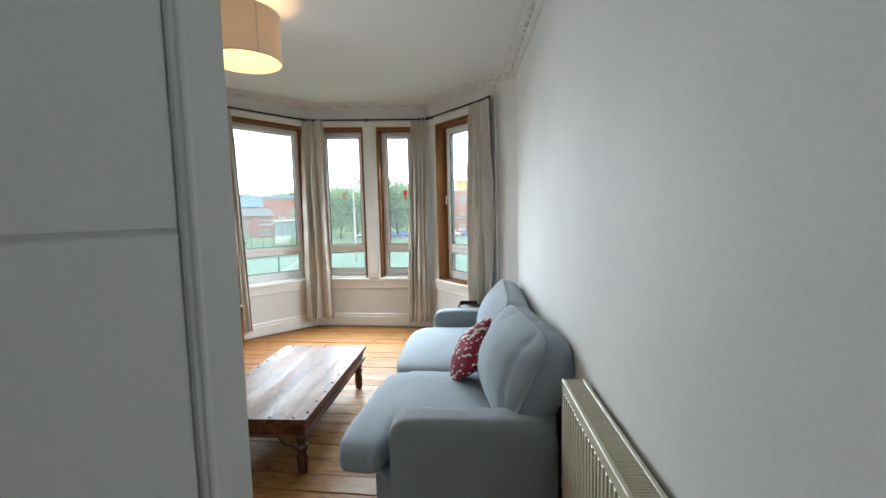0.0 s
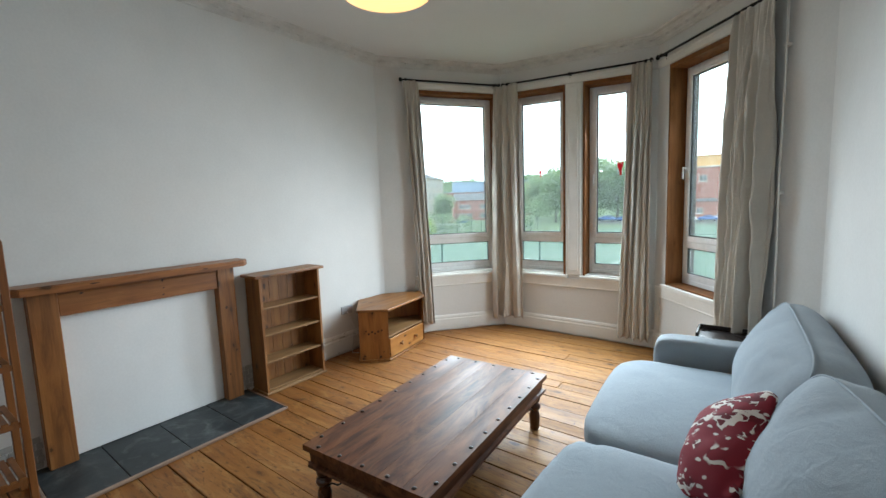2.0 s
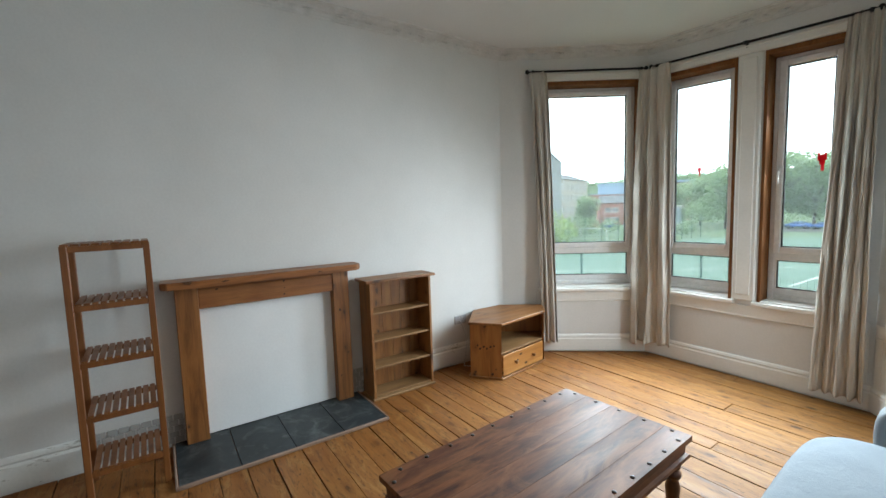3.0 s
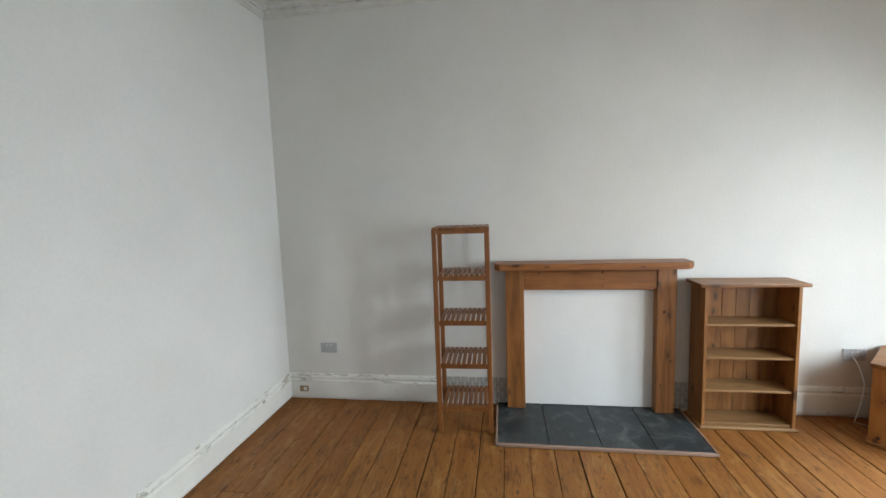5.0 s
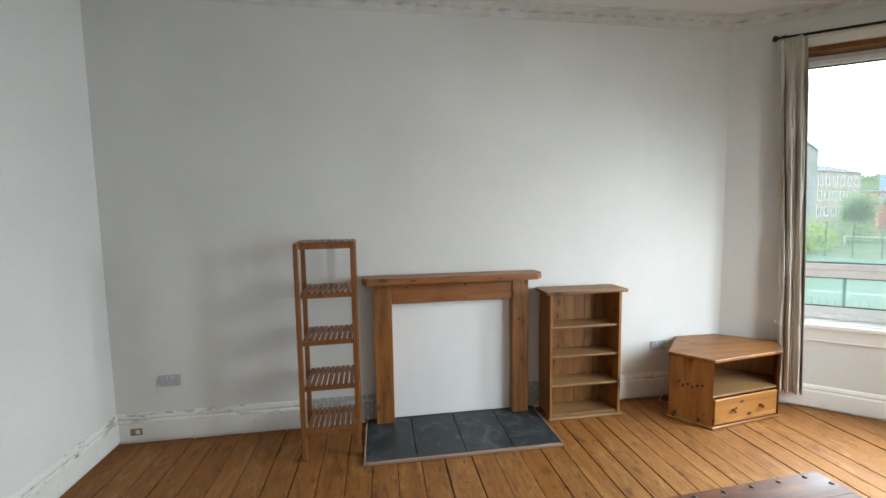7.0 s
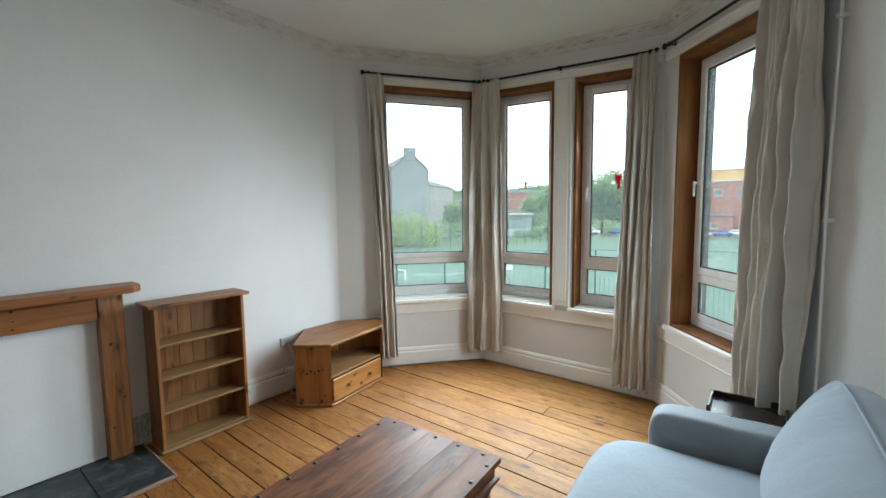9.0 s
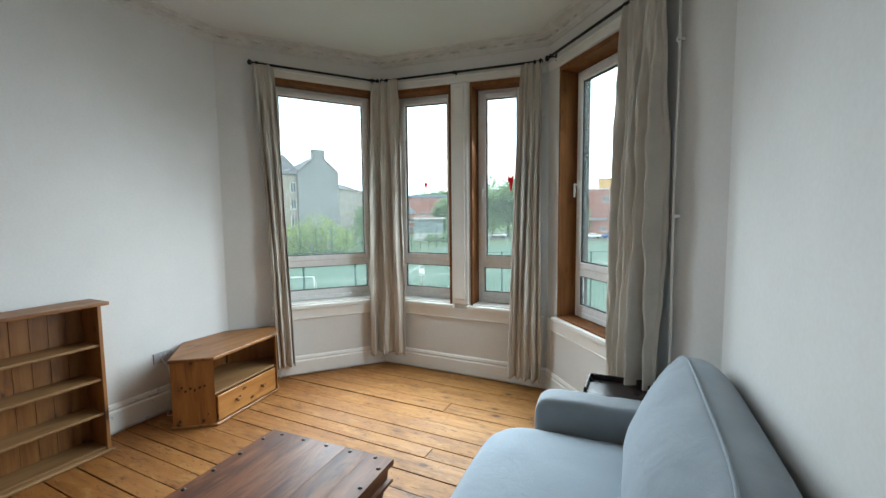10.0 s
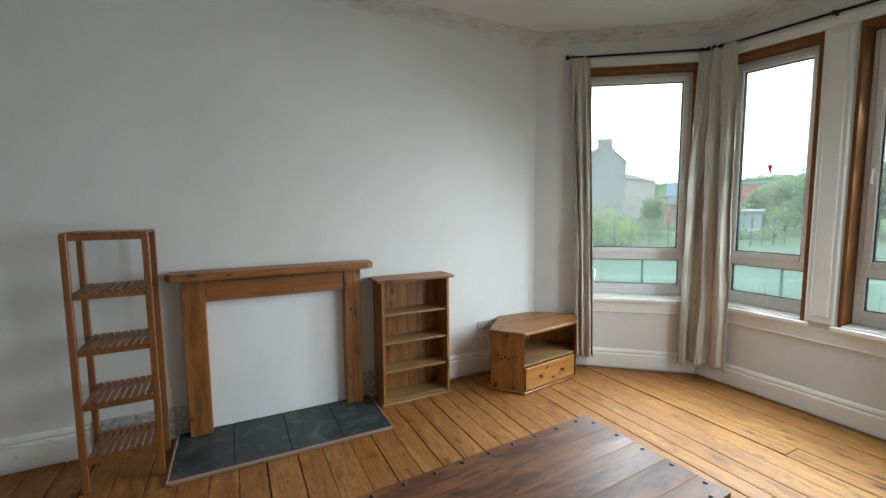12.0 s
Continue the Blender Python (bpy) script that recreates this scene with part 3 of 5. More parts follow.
def leaf_print():
    """White cotton with a bold print of red leaves."""
    m, n, l, p = tree("red_leaf_print", 0.9)
    v = coords(n, l, (1, 1, 1))
    warp = n.new("ShaderNodeVectorMath")
    warp.operation = "MULTIPLY_ADD"
    nz = n.new("ShaderNodeTexNoise")
    nz.inputs["Scale"].default_value = 9.0
    l.new(v, nz.inputs["Vector"])
    warp.inputs[1].default_value = (0.06, 0.06, 0.06)
    l.new(nz.outputs["Color"], warp.inputs[0])
    l.new(v, warp.inputs[2])
    masks = []
    for sc, cut, soft in (((19, 9, 24), 0.70, 0.73), ((44, 16, 40), 0.72, 0.77)):
        vo = n.new("ShaderNodeTexVoronoi")
        vo.distance = "MANHATTAN"
        mp = n.new("ShaderNodeMapping")
        mp.inputs["Scale"].default_value = sc
        mp.inputs["Rotation"].default_value = (0.4, 0.7, 0.6)
        l.new(warp.outputs[0], mp.inputs["Vector"])
        l.new(mp.outputs[0], vo.inputs["Vector"])
        vo.inputs["Scale"].default_value = 1.0
        masks.append(ramp(n, l, vo.outputs["Distance"], [(cut, (1, 1, 1)), (soft, (0, 0, 0))]))
    red, deep, white = (0.20, 0.007, 0.018), (0.12, 0.004, 0.011), (0.66, 0.60, 0.55)
    pale = mix(n, l, masks[0], mix(n, l, masks[1], white, deep), red)
    petals = n.new("ShaderNodeTexVoronoi")
    pm = n.new("ShaderNodeMapping")
    pm.inputs["Scale"].default_value, pm.inputs["Rotation"].default_value = (34, 13, 22), (0.2, 0.5, 0.9)
    l.new(warp.outputs[0], pm.inputs["Vector"])
    l.new(pm.outputs[0], petals.inputs["Vector"])
    petals.inputs["Scale"].default_value = 1.0
    bloom = mix(n, l, ramp(n, l, petals.outputs["Distance"], [(0.20, (1, 1, 1)), (0.26, (0, 0, 0))]), red, white)
    where = ramp(n, l, noise_tex(n, l, v, 7.0, 2), [(0.47, (0, 0, 0)), (0.50, (1, 1, 1))])
    col = mix(n, l, where, bloom, pale)
    l.new(col, p.inputs["Base Color"])
    w = noise_tex(n, l, v, 320, 2)
    bump(n, l, p, w, 0.25, 0.003)
    return m


PRINT = leaf_print()


def shade_mat():
    m, n, l, p = tree("lamp_shade_fabric", 0.9)
    out = n["Material Output"]
    df, tl, mx = n.new("ShaderNodeBsdfDiffuse"), n.new("ShaderNodeBsdfTranslucent"), n.new("ShaderNodeMixShader")
    v = coords(n, l, (1, 1, 60))
    c = ramp(n, l, noise_tex(n, l, v, 6.0, 3), [(0.3, (0.70, 0.62, 0.49)), (0.7, (0.78, 0.70, 0.57))])
    l.new(c, df.inputs[0])
    l.new(c, tl.inputs[0])
    mx.inputs[0].default_value = 0.24
    l.new(df.outputs[0], mx.inputs[1])
    l.new(tl.outputs[0], mx.inputs[2])
    l.new(mx.outputs[0], out.inputs["Surface"])
    return m


def bulb_mat():
    m, n, l, p = tree("lit_bulb")
    p.inputs["Emission Color"].default_value, p.inputs["Emission Strength"].default_value = (1.0, 0.72, 0.36, 1), 9.0
    return m


def soft_box(w, d, h, p=5.0, n=14, puff=0.0, wrinkle=0.0, seed=0.0, bm=None, m=None, sag=0.0):
    """An upholstered block: a rounded box w x d x h about its centre, puffed in the middle, with soft wrinkles."""
    b = bmesh.new()
    bmesh.ops.create_cube(b, size=2.0)
    bmesh.ops.subdivide_edges(b, edges=b.edges[:], cuts=n, use_grid_fill=True)
    for v in b.verts:
        c = v.co.copy()
        # crowd the grid towards the edges, so that they stay round
        c = Vector([math.copysign(abs(q) ** 0.8, q) for q in c])
        r = (abs(c.x) ** p + abs(c.y) ** p + abs(c.z) ** p) ** (-1 / p)
        q = c * r
        e = max(0.0, 1 - abs(q.x) ** 2.5) * max(0.0, 1 - abs(q.y) ** 2.5)
        z = q.z * (1 - puff + puff * e) if puff else q.z
        co = Vector((q.x * w / 2, q.y * d / 2, z * h / 2))
        if sag:
            co.z -= sag * e
        if wrinkle:
            k = noise.noise(Vector((co.x * 5 + seed, co.y * 5, co.z * 5))) + 0.5 * noise.noise(Vector((co.x * 14 + seed, co.y * 9, co.z * 9 + seed)))
            k -= 0.9 * max(0.0, 0.16 - abs(noise.noise(Vector((co.x * 3.1 + seed, co.y * 4.2 + co.x * 2, co.z * 3.3))))) / 0.16 * (0.4 + abs(q.y))
            co += q.normalized() * wrinkle * k
        v.co = co
    if bm is None:
        if m is not None:
            b.transform(m)
        return b
    join(bm, b, m)
    return bm


# ---- the open door and its frame ----
bm = bmesh.new()
for x0, x1 in ((DOOR_X0 - 0.085, DOOR_X0), (DOOR_X1, DOOR_X1 + 0.085)):
    box(bm, x0, -0.219, 0, x1, -0.19, DOOR_H + 0.085, 0.006)
box(bm, DOOR_X0, -0.219, DOOR_H, DOOR_X1, -0.19, DOOR_H + 0.085, 0.006)
box(bm, DOOR_X0 + 0.001, -0.5, 0, DOOR_X0 + 0.02, -0.191, DOOR_H - 0.002, 0.002)
box(bm, DOOR_X1 - 0.02, -0.5, 0, DOOR_X1 - 0.001, -0.191, DOOR_H - 0.002, 0.002)
tagged(part("door_frame", bm, GLOSS), kind="structure")
LEAF = 0.925
door = empty("door_1", pose(-0.418, -0.165, 0.012, 0, 0, 82.8), "white painted panelled door standing open", "door", kind="structure")
bm = bmesh.new()
box(bm, 0, 0, 0, LEAF, 0.036, 2.04, 0.004)
part("door_leaf", bm, DOORP, door)
for z0, z1 in ((0.14, 1.606), (1.611, 1.96)):
    bm = bmesh.new()
    box(bm, 0.09, -0.006, z0, LEAF - 0.118, 0.001, z1, 0.003)
    part("door_panel", bm, DOORP, door)
bm = bmesh.new()
for x in (LEAF - 0.115, 0.06):
    box(bm, x, -0.012, 0.12, x + 0.03, 0.001, 1.99, 0.006, None, 2)
    box(bm, x + 0.008, -0.018, 0.12, x + 0.02, -0.008, 1.99, 0.005, None, 2)
box(bm, 0.09, -0.012, 0.11, LEAF - 0.125, 0.001, 0.14, 0.006)
box(bm, 0.09, -0.012, 1.962, LEAF - 0.125, 0.001, 1.99, 0.006)
part("panel_moulding", bm, DOORP, door)
bm = bmesh.new()
for sy in (-1, 1):
    lathe(bm, [(0.026, 0.0), (0.026, 0.004), (0.01, 0.008), (0.01, 0.035), (0.024, 0.05), (0.026, 0.06), (0.016, 0.07)], Matrix.Translation((LEAF - 0.055, 0.0 if sy < 0 else 0.036, 1.0)) @ Matrix.Rotation(radians(90 * -sy), 4, "X"), 14)
part("door_knob", bm, BRASS, door, "dull metal knob", True)


# ---- fireplace ----
fire = empty("fireplace_surround", pose(-3.6, 2.31, 0.022), "waxed pine fireplace surround against the white wall", "fireplace")
bm = bmesh.new()
prism(bm, [(0.0, -0.70), (0.155, -0.70), (0.21, -0.665), (0.21, 0.665), (0.155, 0.72), (0.0, 0.72)], 1.128, 1.178)
bmesh.ops.bevel(bm, geom=bm.edges[:], offset=0.006, segments=2, affect="EDGES")
shelf = part("mantelshelf", bm, MANTEL_Y, fire)
for y0, y1 in ((-0.62, -0.478), (0.497, 0.632)):
    bm = bmesh.new()
    box(bm, 0.0, y0, -0.002, 0.095, y1, 1.128, 0.004)
    jamb = part("jamb", bm, MANTEL_Z, fire)
bm = bmesh.new()
box(bm, 0.03, -0.477, 0.958, 0.085, 0.496, 1.1, 0.004)
frieze = part("frieze", bm, MANTEL_Y, fire)
bm = bmesh.new()
box(bm, 0.03, -0.477, 1.101, 0.09, 0.496, 1.128, 0.002)
part("frieze_rail", bm, MANTEL_Y, fire)
bm = bmesh.new()
box(bm, -3.597, 1.825, 0.024, -3.585, 2.812, 1.08, 0.002)
tagged(part("fireplace_board", bm, CHALK, None, "white painted board closing the old fireplace opening"), category="board")
hearth = empty("hearth", pose(-3.6, 1.6, 0), "dark slate hearth with a thin timber edging", "hearth")
for i in range(4):
    w = 1.39 / 4
    bm = bmesh.new()
    box(bm, 0.001, -w / 2 + 0.002, -0.015, 0.592, w / 2 - 0.002, 0.0, 0.003)
    part("slate_tile", bm, SLATE, hearth, m=pose(0, 0.016 + w * (i + 0.5), 0.019 + 0.001 * (i % 2)))
for y0, y1, x0, x1 in ((0.0, 0.014, 0.0, 0.612), (1.408, 1.422, 0.0, 0.612)):
    bm = bmesh.new()
    box(bm, x0, y0, 0.001, x1, y1, 0.022, 0.003)
    part("edging", bm, FADED, hearth, "pinkish worn timber strip")
bm = bmesh.new()
box(bm, 0.594, 0.0145, 0.001, 0.615, 1.4075, 0.022, 0.003)
part("edging", bm, FADED, hearth, "pinkish worn timber strip")
# bare little bricks where the skirting stops
BRICK = painted("grey_painted_brick", (0.36, 0.35, 0.33), (0.46, 0.45, 0.43), 0.8, 9, 80, 0.3)
for y0, y1 in ((1.125, 1.685), (2.945, 3.19)):
    wall = bpy.data.objects["wall_fireplace"]
    for r in range(5):
        yy = y0 - (0.03 if r % 2 else 0.0)
        while yy < y1 - 0.02:
            a, b = max(yy, y0), min(yy + 0.058, y1)
            if b - a > 0.012:
                bm = bmesh.new()
                box(bm, 0, a + 0.002, r * 0.042 + 0.026, 0.008, b - 0.002, r * 0.042 + 0.064, 0.002)
                part("brick", bm, BRICK, wall, m=pose(-3.6, 0, 0))
            yy += 0.062


# ---- bookcase ----
case = empty("bookcase", pose(-3.573, 3.37, 0), "empty pine bookcase with four shelves against the wall", "bookcase")
for y in (-0.305, 0.283):
    bm = bmesh.new()
    box(bm, 0.0, y, 0.0, 0.225, y + 0.022, 1.03, 0.002)
    part("side_panel", bm, PINE, case)
bm = bmesh.new()
box(bm, 0.0, -0.345, 1.03, 0.25, 0.345, 1.055, 0.006, None, 2)
part("top_board", bm, PINE_X, case)
for z in (0.04, 0.285, 0.526, 0.766):
    bm = bmesh.new()
    box(bm, 0.012, -0.283, z - 0.018, 0.212, 0.283, z, 0.002)
    part("shelf", bm, PALE_PINE, case)
bm = bmesh.new()
box(bm, 0.0, -0.32, 0.0, 0.24, 0.32, 0.021, 0.006)
part("plinth", bm, PALE_PINE, case)
for i in range(6):
    w = 0.566 / 6
    bm = bmesh.new()
    box(bm, 0.002, -0.283 + i * w + 0.0007, 0.03, 0.011, -0.283 + (i + 1) * w - 0.0007, 1.03, 0.002)
    part("back_plank", bm, PINE, case)


# ---- slatted tower ----
tower = empty("shelf_tower", pose(-3.13, 1.385, 0, 0, 0, 1.5), "narrow five-tier hardwood rack with slatted shelves", "shelving rack")
TW, TD, TH = 0.40, 0.34, 1.495
for x in (-TD, -0.033):
    for y in (-TW / 2, TW / 2 - 0.033):
        bm = bmesh.new()
        box(bm, x, y, 0, x + 0.033, y + 0.033, TH - 0.001, 0.003)
        part("leg", bm, BAMBOO, tower)
for z in (0.20, 0.52, 0.837, 1.16, 1.49):
    for x in (-TD + 0.004, -0.022):
        bm = bmesh.new()
        box(bm, x, -TW / 2 + 0.033, z - 0.032, x + 0.018, TW / 2 - 0.033, z, 0.002)
        part("rail", bm, BAMBOO, tower)
    top = z > 1.4
    for i in range(9):
        w = (TW if top else TW - 0.07) / 9
        y0 = (-TW / 2 if top else -TW / 2 + 0.035) + i * w
        bm = bmesh.new()
        box(bm, -TD, y0 + 0.0045, z + 0.001, 0.0, y0 + w - 0.0045, z + 0.013, 0.002)
        part("slat", bm, BAMBOO, tower)


# ---- corner television unit ----
tv = empty("television_stand", pose(0, 0, 0), "knotty pine corner television stand with a drawer", "television stand")
TV = [(-3.235, 4.03), (-2.995, 4.222), (-3.085, 4.90), (-3.29, 5.09), (-3.575, 4.74), (-3.575, 4.36)]
U = (Vector(TV[2]) - Vector(TV[1])).normalized()
NV = Vector((U.y, -U.x))
FM = Matrix(((U.x, -NV.x, 0, TV[1][0]), (U.y, -NV.y, 0, TV[1][1]), (0, 0, 1, 0), (0, 0, 0, 1)))
FW = (Vector(TV[2]) - Vector(TV[1])).length


def slab(name, pts, z0, z1, mat, bev=0.003):
    bm = bmesh.new()
    prism(bm, pts, z0, z1)
    bmesh.ops.bevel(bm, geom=bm.edges[:], offset=bev, segments=1, affect="EDGES")
    return part(name, bm, mat, tv)


big = [tuple(p) for p in offsets(TV[::-1], -0.012, True)][::-1]
slab("top_board", big, 0.525, 0.55, PINE_X, 0.005)
slab("base", big, 0.0, 0.022, PINE_X, 0.005)
slab("shelf", [tuple(p) for p in offsets(TV[::-1], 0.02, True)][::-1], 0.235, 0.252, PALE_PINE)
for k in (0, 2, 3, 4, 5):
    a, b = Vector(TV[k]), Vector(TV[(k + 1) % 6])
    u = (b - a).normalized()
    q = Vector((-u.y, u.x)) * 0.018
    g = u * 0.0015
    slab("side_panel" if k in (0, 2) else "back_panel", [tuple(a + g), tuple(b - g), tuple(b - g * 13 + q), tuple(a + g * 13 + q)], 0.022, 0.525, PINE_O, 0.001)
bm = bmesh.new()
box(bm, 0.02, 0.0, 0.03, FW - 0.02, 0.02, 0.228, 0.004)
drawer = part("drawer", bm, PINE_L, tv, "pine drawer front with dark knots", m=FM)
for x in (0.2, FW - 0.2):
    bm = bmesh.new()
    lathe(bm, [(0.012, 0), (0.009, 0.01), (0.017, 0.022), (0.018, 0.028), (0.010, 0.034)], Matrix.Translation((x, 0, 0.13)) @ Matrix.Rotation(radians(90), 4, "X"), 14)
    part("knob", bm, PINE, drawer, "round wooden knob", True)
KNOT = plain("dark_pine_knot", (0.045, 0.014, 0.006), 0.5)


def knot(m, w, h, parent):
    """A dark oval knot set in the face of a board."""
    bm = bmesh.new()
    rim = [(w * math.cos(t) * (1 + 0.2 * math.sin(2 * t + 9 * w)), h * math.sin(t) * (1 + 0.15 * math.cos(3 * t))) for t in [k * math.pi / 6 for k in range(12)]]
    prism(bm, rim, -0.001, 0.0007)
    part("knot", bm, KNOT, parent, m=m @ Matrix.Rotation(radians(90), 4, "X"))


ua = (Vector(TV[1]) - Vector(TV[0])).normalized()
SM = Matrix(((ua.x, -ua.y, 0, TV[0][0]), (ua.y, ua.x, 0, TV[0][1]), (0, 0, 1, 0), (0, 0, 0, 1)))
for x, z, w, h in ((0.075, 0.325, 0.008, 0.010), (0.10, 0.295, 0.010, 0.012), (0.135, 0.315, 0.012, 0.010), (0.165, 0.30, 0.008, 0.013), (0.20, 0.318, 0.011, 0.012), (0.235, 0.328, 0.009, 0.011), (0.05, 0.06, 0.010, 0.012), (0.215, 0.05, 0.012, 0.014), (0.25, 0.10, 0.006, 0.007)):
    knot(SM @ Matrix.Translation((x, 0, z)), w, h, tv)
for x, z, w, h in ((0.29, 0.185, 0.024, 0.010), (0.235, 0.135, 0.016, 0.012), (0.37, 0.075, 0.022, 0.012), (0.52, 0.12, 0.020, 0.013)):
    knot(Matrix.Translation((x, 0, z)), w, h, drawer)
FACE = Matrix(((0, -1, 0, 0), (1, 0, 0, 0), (0, 0, 1, 0), (0, 0, 0, 1)))
for x, y, z, w, h, board in ((0.085, -0.36, 1.088, 0.011, 0.006, frieze), (0.085, 0.107, 1.092, 0.008, 0.009, frieze), (0.085, 0.110, 1.035, 0.006, 0.004, frieze), (0.085, 0.105, 0.987, 0.007, 0.006, frieze), (0.21, -0.314, 1.156, 0.024, 0.005, shelf), (0.21, 0.36, 1.15, 0.018, 0.004, shelf), (0.095, 0.547, 0.79, 0.010, 0.012, jamb), (0.095, 0.60, 0.41, 0.007, 0.010, jamb), (0.095, 0.53, 0.22, 0.006, 0.009, jamb)):
    knot(Matrix.Translation((x, y, z)) @ FACE, w, h, board)
# flex behind it
bm = bmesh.new()
tube(bm, [(-3.585, 4.17, 0.47), (-3.56, 4.19, 0.42), (-3.5, 4.2, 0.3), (-3.47, 4.16, 0.16), (-3.46, 4.12, 0.03), (-3.45, 4.2, 0.008)], 0.004, 6)
tagged(part("power_cable", bm, WHITEP, None, "thin white power cable from the wall socket", True), category="cable")


# ---- sockets ----
def socket(y, z):
    s = empty("wall_socket", pose(-3.6, y, z), "white plastic double power socket on the wall", "socket", "power sockets")
    bm = bmesh.new()
    box(bm, 0.0, -0.074, -0.044, 0.011, 0.074, 0.044, 0.004, None, 2)
    part("face_plate", bm, PLATE, s)
    for c in (-0.036, 0.036):
        for dy, dz, w, h in ((0, 0.006, 0.004, 0.008), (-0.011, -0.014, 0.007, 0.004), (0.011, -0.014, 0.007, 0.004)):
            bm = bmesh.new()
            box(bm, 0.0105, c + dy - w / 2, dz - h / 2, 0.0116, c + dy + w / 2, dz + h / 2)
            part("pin_hole", bm, GASKET, s)
    for c in (-0.018, 0.018):
        bm = bmesh.new()
        box(bm, 0.0105, c - 0.005, 0.016, 0.014, c + 0.005, 0.032, 0.001)
        part("rocker_switch", bm, WHITEP, s)


socket(0.168, 0.465)
socket(4.19, 0.475)
outlet = empty("aerial_outlet", pose(-3.577, -0.078, 0.095), "old brass and cream outlet in the skirting", "outlet")
bm = bmesh.new()
box(bm, 0, -0.04, -0.026, 0.006, 0.04, 0.026, 0.002)
part("plate", bm, plain("old_brass_plate", (0.30, 0.22, 0.12), 0.5, 0.3), outlet)
bm = bmesh.new()
box(bm, 0.005, -0.004, -0.015, 0.012, 0.026, 0.015, 0.003)
part("insert", bm, WHITEP, outlet)


# ---- coffee table ----
table = empty("coffee_table", pose(-1.505, 3.15, 0, 0, 0, 3.3), "dark brown hardwood coffee table with iron studs", "coffee table")
CW, CL, CZ = 0.80, 1.45, 0.385
edges = [-0.40, -0.235, -0.06, 0.11, 0.26, 0.40]
for x0, x1 in zip(edges, edges[1:]):
    bm = bmesh.new()
    box(bm, x0 + 0.0002, -CL / 2, CZ - 0.03, x1 - 0.0002, CL / 2, CZ, 0.0008)
    part("tabletop_plank", bm, DARKWOOD, table)
bm = bmesh.new()
sweep(bm, [(-0.375, -0.7), (-0.375, 0.7), (0.375, 0.7), (0.375, -0.7), (-0.375, -0.7001)], [(0.03, CZ - 0.031), (-0.012, CZ - 0.031), (-0.004, CZ - 0.042), (0.0, CZ - 0.10), (-0.018, CZ - 0.105), (-0.022, CZ - 0.118), (-0.008, CZ - 0.13), (0.03, CZ - 0.13)])
part("apron", bm, DARKWOOD, table)
LEGP = [(1.06 * r, z) for r, z in [(0.026, 0.0), (0.030, 0.01), (0.033, 0.06), (0.036, 0.10), (0.028, 0.13), (0.024, 0.145), (0.036, 0.155), (0.040, 0.170), (0.036, 0.185), (0.026, 0.19), (0.024, 0.20), (0.034, 0.21), (0.037, 0.225), (0.037, 0.258)]]
for x in (-0.335, 0.335):
    for y in (-0.655, 0.655):
        bm = bmesh.new()
        lathe(bm, LEGP, Matrix.Translation((x, y, 0)), 18)
        part("leg", bm, DARKLEG, table, "", True)
for ends, along in (((-1, 1), "x"), ((-1, 1), "y")):
    for e in ends:
        n_st = 5 if along == "x" else 9
        for i in range(n_st):
            t = (i + 0.5) / n_st * 2 - 1
            c = (t * 0.385, e * (CL / 2 - 0.028)) if along == "x" else (e * (CW / 2 - 0.028), t * 0.70)
            bm = bmesh.new()
            lathe(bm, [(0.0115, 0), (0.011, 0.003), (0.007, 0.006), (0.001, 0.007)], Matrix.Translation((*c, CZ - 0.0005)), 8)
            part("stud", bm, BRASS, table, "iron stud", True)
for x in (-0.335, 0.335):
    for sy in (-1, 1):
        for dx in (0, 1):
            pts = []
            for i in range(13):
                f = i / 12
                r = 0.02 + 0.14 * f
                zz = 0.135 + 0.115 * f ** 1.5 + 0.018 * math.sin(f * 6.3)
                pts.append((x - math.copysign(r, x), sy * 0.655, zz) if dx else (x, sy * (0.655 - r), zz))
            bm = bmesh.new()
            tube(bm, pts, 0.005, 6)
            part("scroll_bracket", bm, IRON, table, "black iron scroll bracket", True)


# ---- sofa ----
SOFA_M = pose(-0.14, 3.385, 0, 0, 0, 3.0)
sofa = empty("sofa", SOFA_M, "two-seat grey-blue cotton sofa with loose cushions along the wall", "sofa")
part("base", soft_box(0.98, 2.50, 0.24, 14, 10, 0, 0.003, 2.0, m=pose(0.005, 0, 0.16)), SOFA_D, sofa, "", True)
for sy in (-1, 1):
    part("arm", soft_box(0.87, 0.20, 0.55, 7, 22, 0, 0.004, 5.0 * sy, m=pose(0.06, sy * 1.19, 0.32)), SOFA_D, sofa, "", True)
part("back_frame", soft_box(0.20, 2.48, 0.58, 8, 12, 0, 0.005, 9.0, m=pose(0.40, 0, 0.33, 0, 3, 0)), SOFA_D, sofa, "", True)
# the seat cushion by the door wraps round the front of its arm
b = soft_box(0.92, 0.90, 0.20, 5.5, 22, 0.12, 0.004, 1.0, m=pose(-0.125, -0.625, 0.36, 0, 0, -3))
join(b, soft_box(0.28, 1.10, 0.20, 5.0, 16, 0.1, 0.004, 7.0, m=pose(-0.495, -0.725, 0.356, 0, 0, -5)))
part("seat_cushion", b, SOFA, sofa, "", True)
part("seat_cushion", soft_box(0.94, 1.25, 0.21, 4.6, 24, 0.12, 0.004, 4.0, m=pose(-0.125, 0.457, 0.362)), SOFA, sofa, "", True)


